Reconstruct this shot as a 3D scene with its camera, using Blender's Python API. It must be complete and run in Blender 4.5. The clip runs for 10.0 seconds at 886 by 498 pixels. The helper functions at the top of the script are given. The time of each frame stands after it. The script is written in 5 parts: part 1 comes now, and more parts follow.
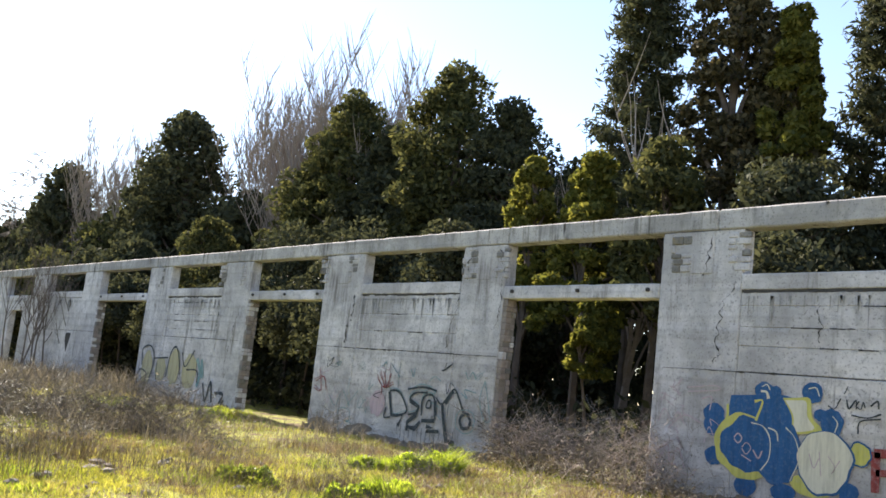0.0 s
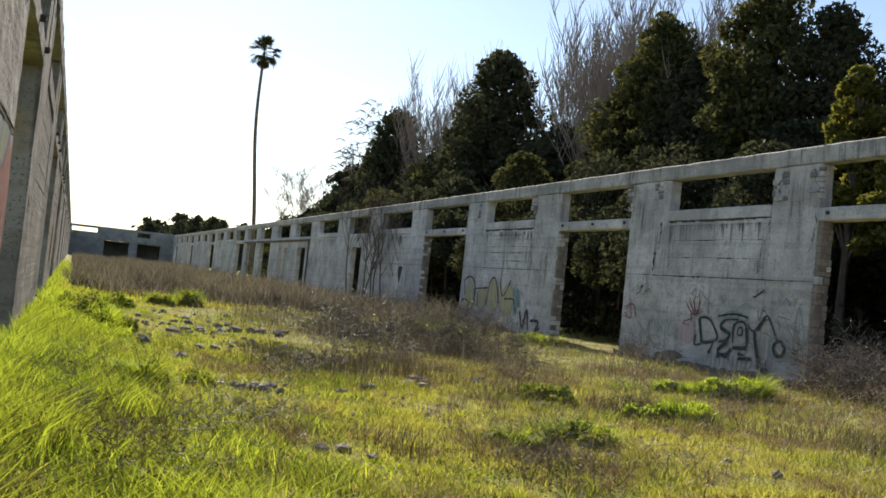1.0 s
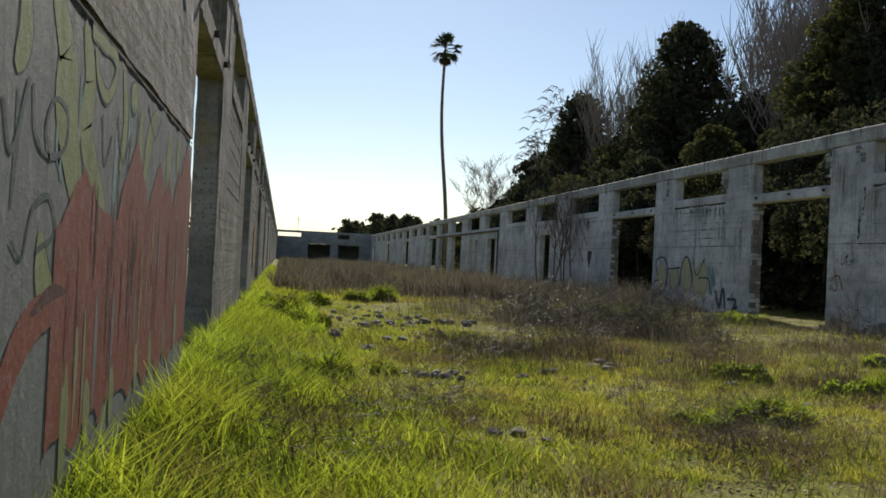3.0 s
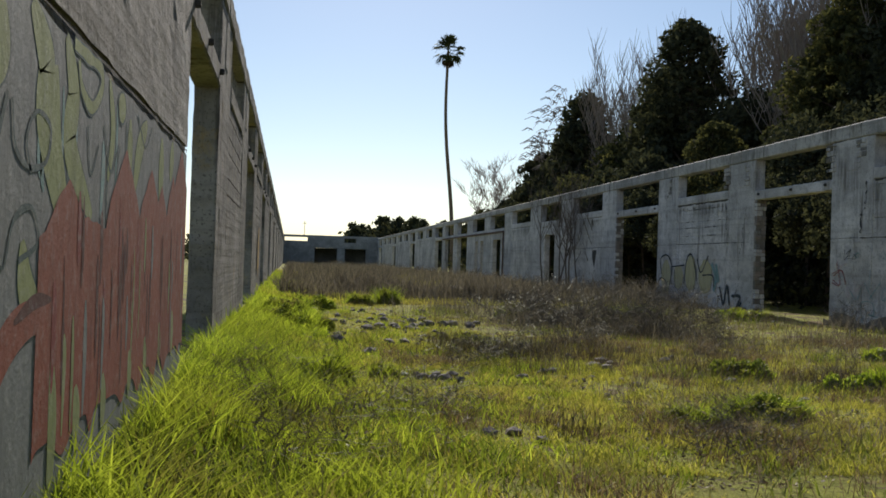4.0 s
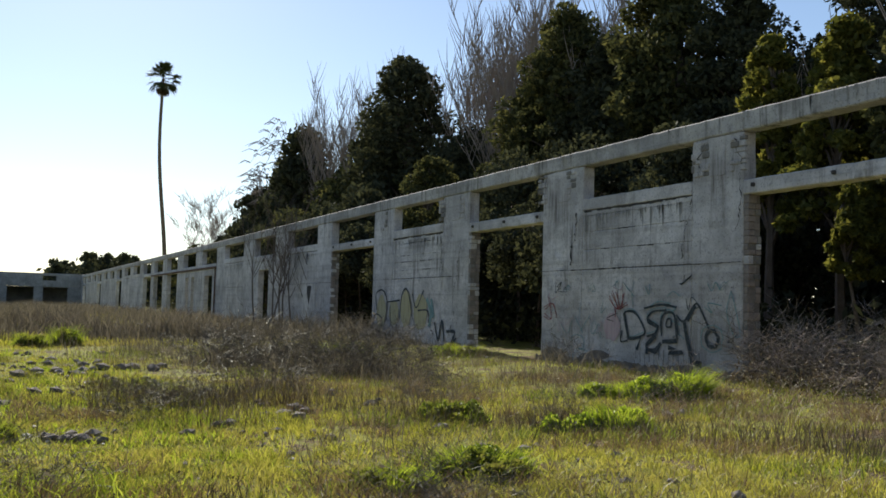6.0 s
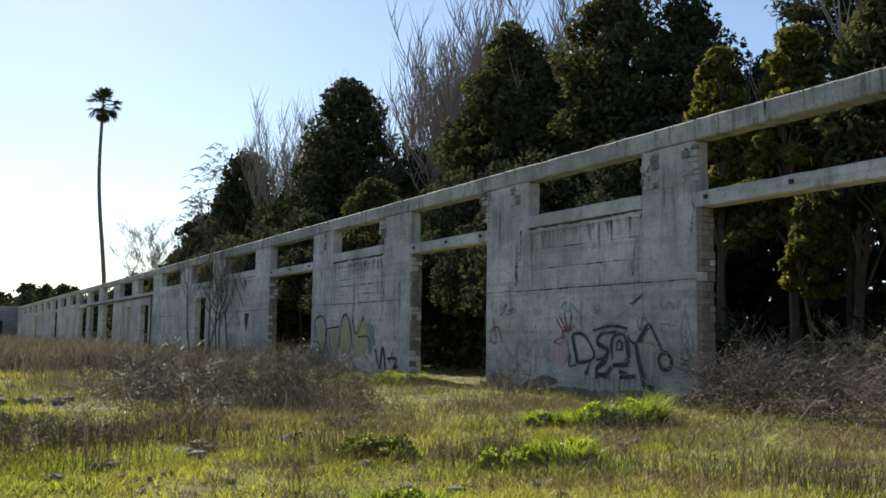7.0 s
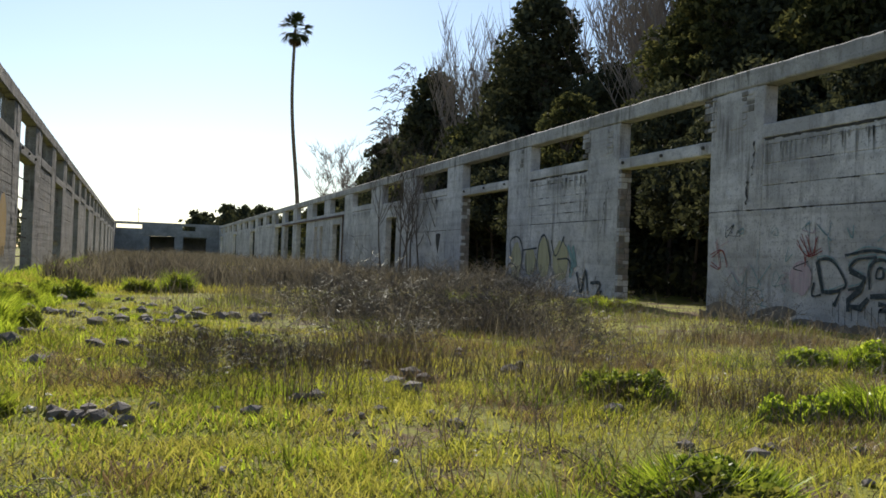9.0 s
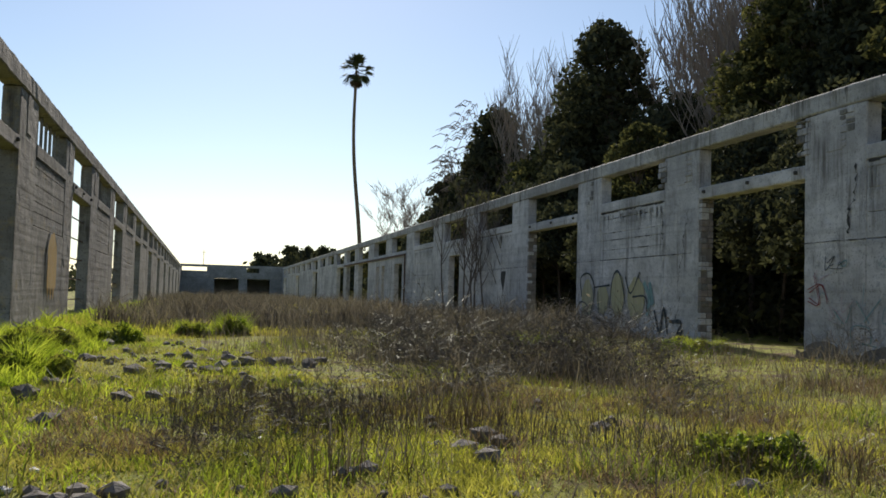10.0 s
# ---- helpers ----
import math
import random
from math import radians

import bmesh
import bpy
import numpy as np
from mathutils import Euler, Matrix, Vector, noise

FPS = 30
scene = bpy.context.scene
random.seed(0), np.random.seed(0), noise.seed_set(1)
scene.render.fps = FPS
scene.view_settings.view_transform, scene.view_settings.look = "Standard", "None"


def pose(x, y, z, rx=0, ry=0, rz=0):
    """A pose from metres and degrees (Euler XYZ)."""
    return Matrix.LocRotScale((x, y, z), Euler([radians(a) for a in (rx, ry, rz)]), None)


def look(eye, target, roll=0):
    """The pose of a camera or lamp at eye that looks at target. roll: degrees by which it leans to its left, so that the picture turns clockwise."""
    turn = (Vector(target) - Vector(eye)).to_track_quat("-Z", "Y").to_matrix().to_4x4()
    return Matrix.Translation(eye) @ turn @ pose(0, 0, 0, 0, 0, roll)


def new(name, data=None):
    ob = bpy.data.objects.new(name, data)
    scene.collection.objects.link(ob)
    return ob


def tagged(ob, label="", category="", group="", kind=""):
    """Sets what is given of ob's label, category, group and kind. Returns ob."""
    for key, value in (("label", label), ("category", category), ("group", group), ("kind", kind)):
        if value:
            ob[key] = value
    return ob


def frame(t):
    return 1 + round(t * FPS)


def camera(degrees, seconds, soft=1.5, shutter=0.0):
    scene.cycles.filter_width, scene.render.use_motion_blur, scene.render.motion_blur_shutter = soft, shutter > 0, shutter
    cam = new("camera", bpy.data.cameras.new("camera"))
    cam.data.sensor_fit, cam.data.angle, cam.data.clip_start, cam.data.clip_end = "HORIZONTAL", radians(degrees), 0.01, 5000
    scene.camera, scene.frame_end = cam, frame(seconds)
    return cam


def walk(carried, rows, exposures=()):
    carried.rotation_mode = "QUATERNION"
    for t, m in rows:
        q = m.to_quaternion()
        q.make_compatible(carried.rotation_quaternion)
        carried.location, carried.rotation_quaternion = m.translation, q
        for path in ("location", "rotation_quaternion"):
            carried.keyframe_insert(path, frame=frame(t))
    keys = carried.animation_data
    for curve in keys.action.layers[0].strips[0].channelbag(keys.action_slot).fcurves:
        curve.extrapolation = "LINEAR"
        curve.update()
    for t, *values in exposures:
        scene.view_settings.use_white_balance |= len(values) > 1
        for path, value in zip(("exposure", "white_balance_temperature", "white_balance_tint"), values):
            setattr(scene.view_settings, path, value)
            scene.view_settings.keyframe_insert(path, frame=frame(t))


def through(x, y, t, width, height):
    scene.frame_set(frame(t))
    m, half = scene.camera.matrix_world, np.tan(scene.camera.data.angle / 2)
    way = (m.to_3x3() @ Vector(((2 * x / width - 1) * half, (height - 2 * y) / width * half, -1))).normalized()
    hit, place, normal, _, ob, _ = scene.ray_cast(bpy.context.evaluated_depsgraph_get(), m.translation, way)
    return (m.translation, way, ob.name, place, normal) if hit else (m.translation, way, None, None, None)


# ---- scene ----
cam = camera(50.0, 10.0, 1.65)
# seconds, eye x y z, turn rx ry rz
ROWS = [
    (0.0, 0.357, -4.743, 1.567, 98.57, -6.19, -40.86),
    (0.5, 0.425, -4.986, 1.583, 95.50, -5.72, -30.62),
    (1.0, 0.517, -5.263, 1.511, 92.40, -6.01, -21.42),
    (1.5, 0.693, -5.153, 1.514, 90.83, -5.10, -16.12),
    (2.0, 0.760, -5.198, 1.496, 90.11, -4.22, -13.01),
    (2.5, 0.759, -5.156, 1.494, 90.36, -3.02, -11.27),
    (3.0, 0.778, -5.269, 1.480, 90.83, -2.83, -9.65),
    (3.2, 0.818, -5.337, 1.478, 90.97, -3.14, -9.21),
    (4.3, 0.892, -5.352, 1.486, 90.94, -1.36, -9.35),
    (4.5, 0.902, -5.288, 1.465, 91.19, -1.18, -9.67),
    (5.0, 0.994, -4.866, 1.445, 91.40, -0.89, -14.34),
    (5.5, 1.421, -4.510, 1.452, 90.86, -2.79, -23.05),
    (5.7, 1.611, -4.043, 1.419, 92.22, -1.57, -25.40),
    (6.8, 2.584, -2.576, 1.315, 95.12, -1.91, -26.62),
    (7.0, 2.690, -2.420, 1.290, 95.57, -0.81, -28.72),
    (7.5, 2.630, -2.330, 1.239, 99.59, -3.47, -19.85),
    (8.0, 2.736, -1.756, 1.186, 96.74, -2.39, -20.98),
    (8.5, 2.895, -1.170, 1.172, 94.48, -1.54, -17.61),
    (9.0, 2.926, -0.569, 1.189, 90.80, -2.13, -17.89),
    (9.5, 3.091, 0.365, 1.170, 90.49, -1.28, -20.88),
    (10.0, 3.255, 0.813, 1.172, 93.07, -1.57, -14.11),
]
EXPOSURES = [(0.0, 1.93, 7050, 18), (0.5, 1.46, 7100, 16), (1.0, 0.96, 7050, 14), (1.6, 0.56, 6900, 13), (2.5, 0.21, 6700, 12.5), (5.0, 0.21, 6700, 12.5), (5.6, 0.44, 6700, 12.5), (7.0, 0.68, 6650, 12.5), (7.5, 0.26, 6600, 11.5), (8.2, 0.24, 6700, 12.5), (9.0, 0.56, 6700, 12.5), (9.5, 0.66, 6650, 12), (10.0, 0.36, 6750, 12.5)]
walk(cam, [(t, pose(x, y, z, rx, ry, rz)) for t, x, y, z, rx, ry, rz in ROWS], EXPOSURES)

# ---- world and sun ----
SUN_EL, SUN_AZ = 31.0, 5.0  # degrees above the horizon, degrees from +y towards +x
world = bpy.data.worlds.new("world")
scene.world = world
world.use_nodes = True
wn = world.node_tree.nodes
sky = wn.new("ShaderNodeTexSky")
sky.sky_type = "NISHITA"
sky.sun_disc = False
sky.sun_elevation, sky.sun_rotation = radians(SUN_EL), radians(SUN_AZ)
sky.air_density, sky.dust_density, sky.ozone_density = 1.0, 0.15, 2.0
world.node_tree.links.new(sky.outputs[0], wn["Background"].inputs[0])
wn["Background"].inputs[1].default_value = 0.09
sun = new("sun", bpy.data.lights.new("sun", "SUN"))
sun.data.energy, sun.data.angle, sun.data.color = 5.0, radians(0.6), (1.0, 0.94, 0.84)
el, az = radians(SUN_EL), radians(SUN_AZ)
SUN_DIR = Vector((math.sin(az) * math.cos(el), math.cos(az) * math.cos(el), math.sin(el)))
sun.matrix_world = look(SUN_DIR * 200, (0, 0, 0))


# ---- materials ----
def nodes_of(name):
    m = bpy.data.materials.new(name)
    m.use_nodes = True
    nt = m.node_tree
    return m, nt, nt.nodes["Principled BSDF"]


def coords(nt, scale=(1, 1, 1)):
    mp = nt.nodes.new("ShaderNodeMapping")
    mp.inputs["Scale"].default_value = scale
    geo = nt.nodes.new("ShaderNodeNewGeometry")
    nt.links.new(geo.outputs["Position"], mp.inputs["Vector"])
    return mp.outputs[0]


def noise_of(nt, vec, scale, detail=6, rough=0.6):
    n = nt.nodes.new("ShaderNodeTexNoise")
    n.inputs["Scale"].default_value, n.inputs["Detail"].default_value, n.inputs["Roughness"].default_value = scale, detail, rough
    nt.links.new(vec, n.inputs["Vector"])
    return n.outputs["Fac"]


def ramp(nt, fac, stops):
    r = nt.nodes.new("ShaderNodeValToRGB")
    e = r.color_ramp.elements
    while len(e) < len(stops):
        e.new(0.5)
    for k, (p, c) in zip(e, stops):
        k.position, k.color = p, (*c, 1) if len(c) == 3 else c
    nt.links.new(fac, r.inputs[0])
    return r.outputs[0]


def mix(nt, fac, a, b, mode="MIX"):
    n = nt.nodes.new("ShaderNodeMix")
    n.data_type, n.blend_type = "RGBA", mode
    for sock, v in ((n.inputs[0], fac), (n.inputs[6], a), (n.inputs[7], b)):
        if hasattr(v, "links"):
            nt.links.new(v, sock)
        else:
            sock.default_value = v if not isinstance(v, tuple) else (*v, 1)
    return n.outputs[2]


def bump(nt, bsdf, fac, strength, dist=0.02):
    b = nt.nodes.new("ShaderNodeBump")
    b.inputs["Strength"].default_value, b.inputs["Distance"].default_value = strength, dist
    nt.links.new(fac, b.inputs["Height"])
    nt.links.new(b.outputs[0], bsdf.inputs["Normal"])


def grey(v):
    return (v, v, v)


def concrete_mat(name, base, dark, streaks=0.6, relief=0.5, lichen=0.0, pitted=0.65, depth=0.03):
    """Whitewashed, weathered concrete: broad patches, fine grain, rain streaks that run down, pitted relief."""
    m, nt, b = nodes_of(name)
    p = coords(nt)
    broad = noise_of(nt, p, 0.55, 5, 0.65)
    fine = noise_of(nt, p, 9.0, 8, 0.7)
    run = noise_of(nt, coords(nt, (3.2, 3.2, 0.22)), 1.6, 7, 0.7)
    boards = noise_of(nt, coords(nt, (0.15, 0.15, 7.0)), 1.0, 3, 0.5)
    mask = noise_of(nt, p, 0.9, 4, 0.6)
    blotch = noise_of(nt, p, 2.6, 7, 0.7)
    c = mix(nt, ramp(nt, broad, [(0.38, (0, 0, 0)), (0.62, (1, 1, 1))]), tuple(0.58 * v for v in base), base)
    c = mix(nt, ramp(nt, blotch, [(0.5, (0, 0, 0)), (0.66, grey(0.7))]), c, tuple(0.48 * v for v in base))
    wet = mix(nt, 1.0, ramp(nt, run, [(0.5, (0, 0, 0)), (0.64, grey(streaks))]), ramp(nt, mask, [(0.45, grey(0.08)), (0.62, (1, 1, 1))]), "MULTIPLY")
    c = mix(nt, wet, c, dark)
    c = mix(nt, ramp(nt, fine, [(0.56, (0, 0, 0)), (0.7, grey(0.75))]), c, tuple(0.4 * v for v in base))
    pits = noise_of(nt, p, 26.0, 3, 0.6)
    c = mix(nt, ramp(nt, pits, [(0.58, (0, 0, 0)), (0.65, grey(pitted))]), c, tuple(0.3 * v for v in base))
    c = mix(nt, ramp(nt, boards, [(0.52, (0, 0, 0)), (0.6, grey(0.16))]), c, dark)
    if lichen:
        c = mix(nt, ramp(nt, noise_of(nt, p, 1.9, 8, 0.75), [(0.56, (0, 0, 0)), (0.68, grey(lichen))]), c, (0.36, 0.25, 0.07))
    nt.links.new(c, b.inputs["Base Color"])
    b.inputs["Roughness"].default_value = 0.92
    b.inputs["Specular IOR Level"].default_value = 0.2
    pit = mix(nt, 0.5, fine, boards)
    bump(nt, b, pit, relief, depth)
    return m


def plain_mat(name, base, vary=0.3, scale=4.0, rough=0.85, relief=0.3, metal=0.0):
    m, nt, b = nodes_of(name)
    p = coords(nt)
    f = noise_of(nt, p, scale, 6, 0.65)
    g = noise_of(nt, p, scale * 9, 4, 0.6)
    c = mix(nt, ramp(nt, f, [(0.35, (0, 0, 0)), (0.68, (1, 1, 1))]), tuple(v * (1 - vary) for v in base), base)
    c = mix(nt, ramp(nt, g, [(0.5, (0, 0, 0)), (0.75, grey(0.5))]), c, tuple(v * 0.55 for v in base))
    nt.links.new(c, b.inputs["Base Color"])
    b.inputs["Roughness"].default_value, b.inputs["Metallic"].default_value = rough, metal
    b.inputs["Specular IOR Level"].default_value = 0.25
    bump(nt, b, g, relief, 0.02)
    return m


def paint_mat(name, base, worn=0.35):
    """Spray paint on a rough wall, thin and worn."""
    m, nt, b = nodes_of(name)
    p = coords(nt)
    f = noise_of(nt, p, 14.0, 7, 0.75)
    r = noise_of(nt, coords(nt, (5, 5, 0.6)), 2.0, 6, 0.7)
    c = mix(nt, ramp(nt, f, [(0.5, (0, 0, 0)), (0.7, grey(worn))]), base, (0.42, 0.42, 0.40))
    c = mix(nt, ramp(nt, r, [(0.45, (0, 0, 0)), (0.7, grey(0.55))]), c, tuple(v * 0.45 for v in base))
    nt.links.new(c, b.inputs["Base Color"])
    b.inputs["Roughness"].default_value = 0.8
    b.inputs["Specular IOR Level"].default_value = 0.2
    bump(nt, b, f, 0.4, 0.02)
    return m


def leaf_mat(name, tones, through=0.45, patch=None, gloss=0.03):
    """Leaves and blades: diffuse and translucent, each blade its own tone."""
    m, nt, b = nodes_of(name)
    geo = nt.nodes.new("ShaderNodeNewGeometry")
    n = len(tones)
    c = ramp(nt, geo.outputs["Random Per Island"], [(i / max(1, n - 1), t) for i, t in enumerate(tones)])
    if patch:
        f = noise_of(nt, coords(nt), patch[1], 4, 0.6)
        c = mix(nt, ramp(nt, f, [(0.42, (0, 0, 0)), (0.62, (1, 1, 1))]), c, patch[0])
    d, t, s = (nt.nodes.new("ShaderNodeBsdf" + k) for k in ("Diffuse", "Translucent", "Glossy"))
    nt.links.new(c, d.inputs[0])
    nt.links.new(mix(nt, 1.0, c, (1.0, 1.0, 0.75), "MULTIPLY"), t.inputs[0])
    a = nt.nodes.new("ShaderNodeMixShader")
    a.inputs[0].default_value = through
    nt.links.new(d.outputs[0], a.inputs[1])
    nt.links.new(t.outputs[0], a.inputs[2])
    s.inputs["Roughness"].default_value = 0.45
    s.inputs[0].default_value = (0.9, 0.95, 0.9, 1)
    e = nt.nodes.new("ShaderNodeMixShader")
    e.inputs[0].default_value = gloss
    nt.links.new(a.outputs[0], e.inputs[1])
    nt.links.new(s.outputs[0], e.inputs[2])
    nt.links.new(e.outputs[0], nt.nodes["Material Output"].inputs[0])
    nt.nodes.remove(b)
    return m


CONCRETE = concrete_mat("whitewashed_concrete", (0.66, 0.63, 0.61), (0.13, 0.115, 0.10), 0.85, 0.8)
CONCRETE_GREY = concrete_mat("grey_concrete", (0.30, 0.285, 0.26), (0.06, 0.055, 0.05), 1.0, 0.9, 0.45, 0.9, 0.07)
CONCRETE_FAR = concrete_mat("dull_concrete", (0.36, 0.36, 0.35), (0.15, 0.15, 0.14), 0.6, 0.3)
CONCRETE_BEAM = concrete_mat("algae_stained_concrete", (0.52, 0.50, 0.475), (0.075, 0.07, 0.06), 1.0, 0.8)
BRICK = plain_mat("old_brick", (0.32, 0.27, 0.235), 0.4, 6.0, 0.9, 0.6)
# black of joints and cracks, also of shade painted under sills and in a hole
STAIN_SHADE = plain_mat("black_stain_and_shade", (0.075, 0.07, 0.065), 0.3, 8.0, 0.95, 0.4)
STREAK = plain_mat("rain_streak", (0.36, 0.345, 0.32), 0.4, 9.0, 0.95, 0.4)
RUST = plain_mat("rusty_iron", (0.14, 0.075, 0.045), 0.5, 10.0, 0.8, 0.4, 0.3)
STONE = plain_mat("rubble_stone", (0.26, 0.235, 0.21), 0.5, 5.0, 0.9, 0.8)
PALE = plain_mat("pale_litter", (0.75, 0.74, 0.70), 0.2, 7.0, 0.7, 0.2)
BARK = plain_mat("grey_bark", (0.15, 0.12, 0.10), 0.4, 3.0, 0.9, 0.6)
BARK_PALE = plain_mat("pale_twigs", (0.42, 0.35, 0.30), 0.4, 3.0, 0.9, 0.3)
BARK_TWIG = plain_mat("brown_twigs", (0.31, 0.26, 0.225), 0.4, 3.0, 0.9, 0.3)
PALM_BARK = plain_mat("palm_bark", (0.20, 0.15, 0.11), 0.4, 3.0, 0.9, 0.6)
LEAF_DARK = leaf_mat("dark_conifer_leaves", [(0.032, 0.038, 0.026), (0.052, 0.058, 0.036), (0.095, 0.098, 0.055)], 0.3, None, 0.005)
LEAF_OLIVE = leaf_mat("olive_leaves", [(0.036, 0.042, 0.022), (0.07, 0.076, 0.034), (0.14, 0.135, 0.055)], 0.4, None, 0.005)
LEAF_BROWN = leaf_mat("olive_brown_leaves", [(0.03, 0.03, 0.018), (0.075, 0.065, 0.035), (0.15, 0.12, 0.065)], 0.35, None, 0.01)
LEAF_YELLOW = leaf_mat("yellow_green_leaves", [(0.065, 0.075, 0.02), (0.125, 0.13, 0.03), (0.22, 0.205, 0.05)], 0.5, None, 0.01)
LEAF_PALM = leaf_mat("palm_fronds", [(0.02, 0.03, 0.012), (0.05, 0.06, 0.02)], 0.25)
SKIRT = leaf_mat("dead_fronds", [(0.06, 0.04, 0.025), (0.12, 0.08, 0.045)], 0.2)
GRASS = leaf_mat("lush_grass", [(0.08, 0.135, 0.014), (0.27, 0.37, 0.03), (0.54, 0.62, 0.085)], 0.6, ((0.31, 0.37, 0.045), 0.7))
GRASS_DEEP = leaf_mat("deep_green_grass", [(0.05, 0.085, 0.012), (0.16, 0.22, 0.026), (0.34, 0.40, 0.06)], 0.5, ((0.20, 0.19, 0.05), 1.1))
GRASS_SHORT = leaf_mat("short_grass", [(0.15, 0.175, 0.02), (0.36, 0.38, 0.05), (0.58, 0.54, 0.13)], 0.55, ((0.38, 0.34, 0.095), 0.5))
STRAW = leaf_mat("dry_straw", [(0.09, 0.065, 0.04), (0.18, 0.135, 0.085), (0.34, 0.27, 0.18)], 0.3)
BRAMBLE = leaf_mat("dry_brambles", [(0.06, 0.05, 0.042), (0.14, 0.12, 0.10), (0.33, 0.29, 0.25)], 0.2)
LITTER = leaf_mat("dead_leaves", [(0.035, 0.027, 0.02), (0.12, 0.085, 0.055), (0.26, 0.20, 0.14), (0.5, 0.45, 0.37)], 0.2)
WEED = leaf_mat("dead_weed_stems", [(0.06, 0.052, 0.046), (0.135, 0.117, 0.102), (0.28, 0.245, 0.21)], 0.3)
RUSSET = leaf_mat("russet_dry_grass", [(0.09, 0.058, 0.036), (0.19, 0.128, 0.08), (0.34, 0.25, 0.165)], 0.35)


def ground_mat():
    m, nt, b = nodes_of("field_soil")
    p = coords(nt)
    a = noise_of(nt, p, 0.8, 7, 0.7)
    f = noise_of(nt, p, 14.0, 8, 0.7)
    c = ramp(nt, a, [(0.40, (0.13, 0.095, 0.06)), (0.45, (0.22, 0.23, 0.05)), (0.56, (0.28, 0.30, 0.06)), (0.60, (0.17, 0.125, 0.075))])
    c = mix(nt, ramp(nt, f, [(0.5, (0, 0, 0)), (0.68, grey(0.7))]), c, (0.07, 0.06, 0.035))
    h = noise_of(nt, p, 4.5, 6, 0.7)
    c = mix(nt, ramp(nt, h, [(0.55, (0, 0, 0)), (0.66, grey(0.75))]), c, (0.16, 0.11, 0.065))
    nt.links.new(c, b.inputs["Base Color"])
    b.inputs["Roughness"].default_value = 0.95
    b.inputs["Specular IOR Level"].default_value = 0.1
    bump(nt, b, f, 0.8, 0.06)
    return m


SOIL = ground_mat()


# ---- mesh helpers ----
def empty(name, label, category, group="", kind="", at=(0, 0, 0)):
    ob = new(name)
    ob.empty_display_size = 0.2
    ob.location = at
    return tagged(ob, label, category, group, kind)


def link_mesh(name, mesh, material, parent=None, label=""):
    ob = new(name, mesh)
    if material and not mesh.materials:
        mesh.materials.append(material)
    if parent:
        ob.parent = parent
        ob.matrix_parent_inverse = Matrix.Translation(parent.location).inverted() if parent.parent is None else Matrix()
    return tagged(ob, label)


def part(name, bm, material, parent, label=""):
    mesh = bpy.data.meshes.new(name)
    bm.to_mesh(mesh)
    bm.free()
    return link_mesh(name, mesh, material, parent, label)


def pydata(name, verts, faces, material, parent=None, label="", smooth=False):
    mesh = bpy.data.meshes.new(name)
    mesh.from_pydata([tuple(v) for v in verts], [], faces)
    if smooth:
        mesh.shade_smooth()
    return link_mesh(name, mesh, material, parent, label)


def arrays_mesh(name, verts, size, faces):
    """A mesh from arrays: verts (n, 3), faces (m, size)."""
    mesh = bpy.data.meshes.new(name)
    mesh.vertices.add(len(verts))
    mesh.vertices.foreach_set("co", np.asarray(verts, dtype=np.float32).ravel())
    mesh.loops.add(faces.size)
    mesh.loops.foreach_set("vertex_index", faces.astype(np.int32).ravel())
    mesh.polygons.add(len(faces))
    mesh.polygons.foreach_set("loop_start", np.arange(0, faces.size, size, dtype=np.int32))
    mesh.update(calc_edges=True)
    return mesh


def box_bm(x0, x1, y0, y1, z0, z1, cuts=0.0, rough=0.0, bevel=0.0, seed=0):
    """A box whose faces are cut about every `cuts` metres and roughened by `rough`, with worn edges."""
    bm = bmesh.new()
    bmesh.ops.create_cube(bm, size=1.0)
    bmesh.ops.transform(bm, verts=bm.verts, matrix=Matrix.Translation(((x0 + x1) / 2, (y0 + y1) / 2, (z0 + z1) / 2)) @ Matrix.Diagonal((x1 - x0, y1 - y0, z1 - z0, 1)))
    if bevel:
        bmesh.ops.bevel(bm, geom=bm.edges[:], offset=bevel, segments=1, affect="EDGES")
    if cuts:
        for axis, (a, b) in enumerate(((x0, x1), (y0, y1), (z0, z1))):
            n = min(44, int((b - a) / cuts))
            for k in range(1, n):
                co, no = [0, 0, 0], [0, 0, 0]
                co[axis], no[axis] = a + (b - a) * k / n, 1
                bmesh.ops.bisect_plane(bm, geom=bm.verts[:] + bm.edges[:] + bm.faces[:], plane_co=co, plane_no=no)
        if rough:
            for v in bm.verts:
                v.co += noise.noise_vector(v.co * 2.3 + Vector((seed, 0, 0))) * rough * 0.55 + noise.noise_vector(v.co * 7.0 + Vector((0, seed, 0))) * rough * 0.8
    return bm


ROUGH_RENDER = concrete_mat("pitted_render", (0.42, 0.405, 0.38), (0.06, 0.055, 0.05), 0.9, 1.0, 0.0, 1.0, 0.14)
PAINT_BLUE = paint_mat("blue_spray_paint", (0.025, 0.105, 0.25), 0.2)
PAINT_CREAM = paint_mat("cream_spray_paint", (0.66, 0.63, 0.50), 0.2)
PAINT_YELLOW = paint_mat("yellow_spray_paint", (0.55, 0.52, 0.14), 0.3)
PAINT_OCHRE = paint_mat("faded_yellow_paint", (0.44, 0.40, 0.24), 0.5)
PAINT_AMBER = paint_mat("faded_amber_paint", (0.50, 0.31, 0.09), 0.5)
PAINT_RED = paint_mat("red_spray_paint", (0.27, 0.06, 0.055), 0.55)
PAINT_BRICK = paint_mat("brick_red_paint", (0.27, 0.078, 0.05), 0.3)
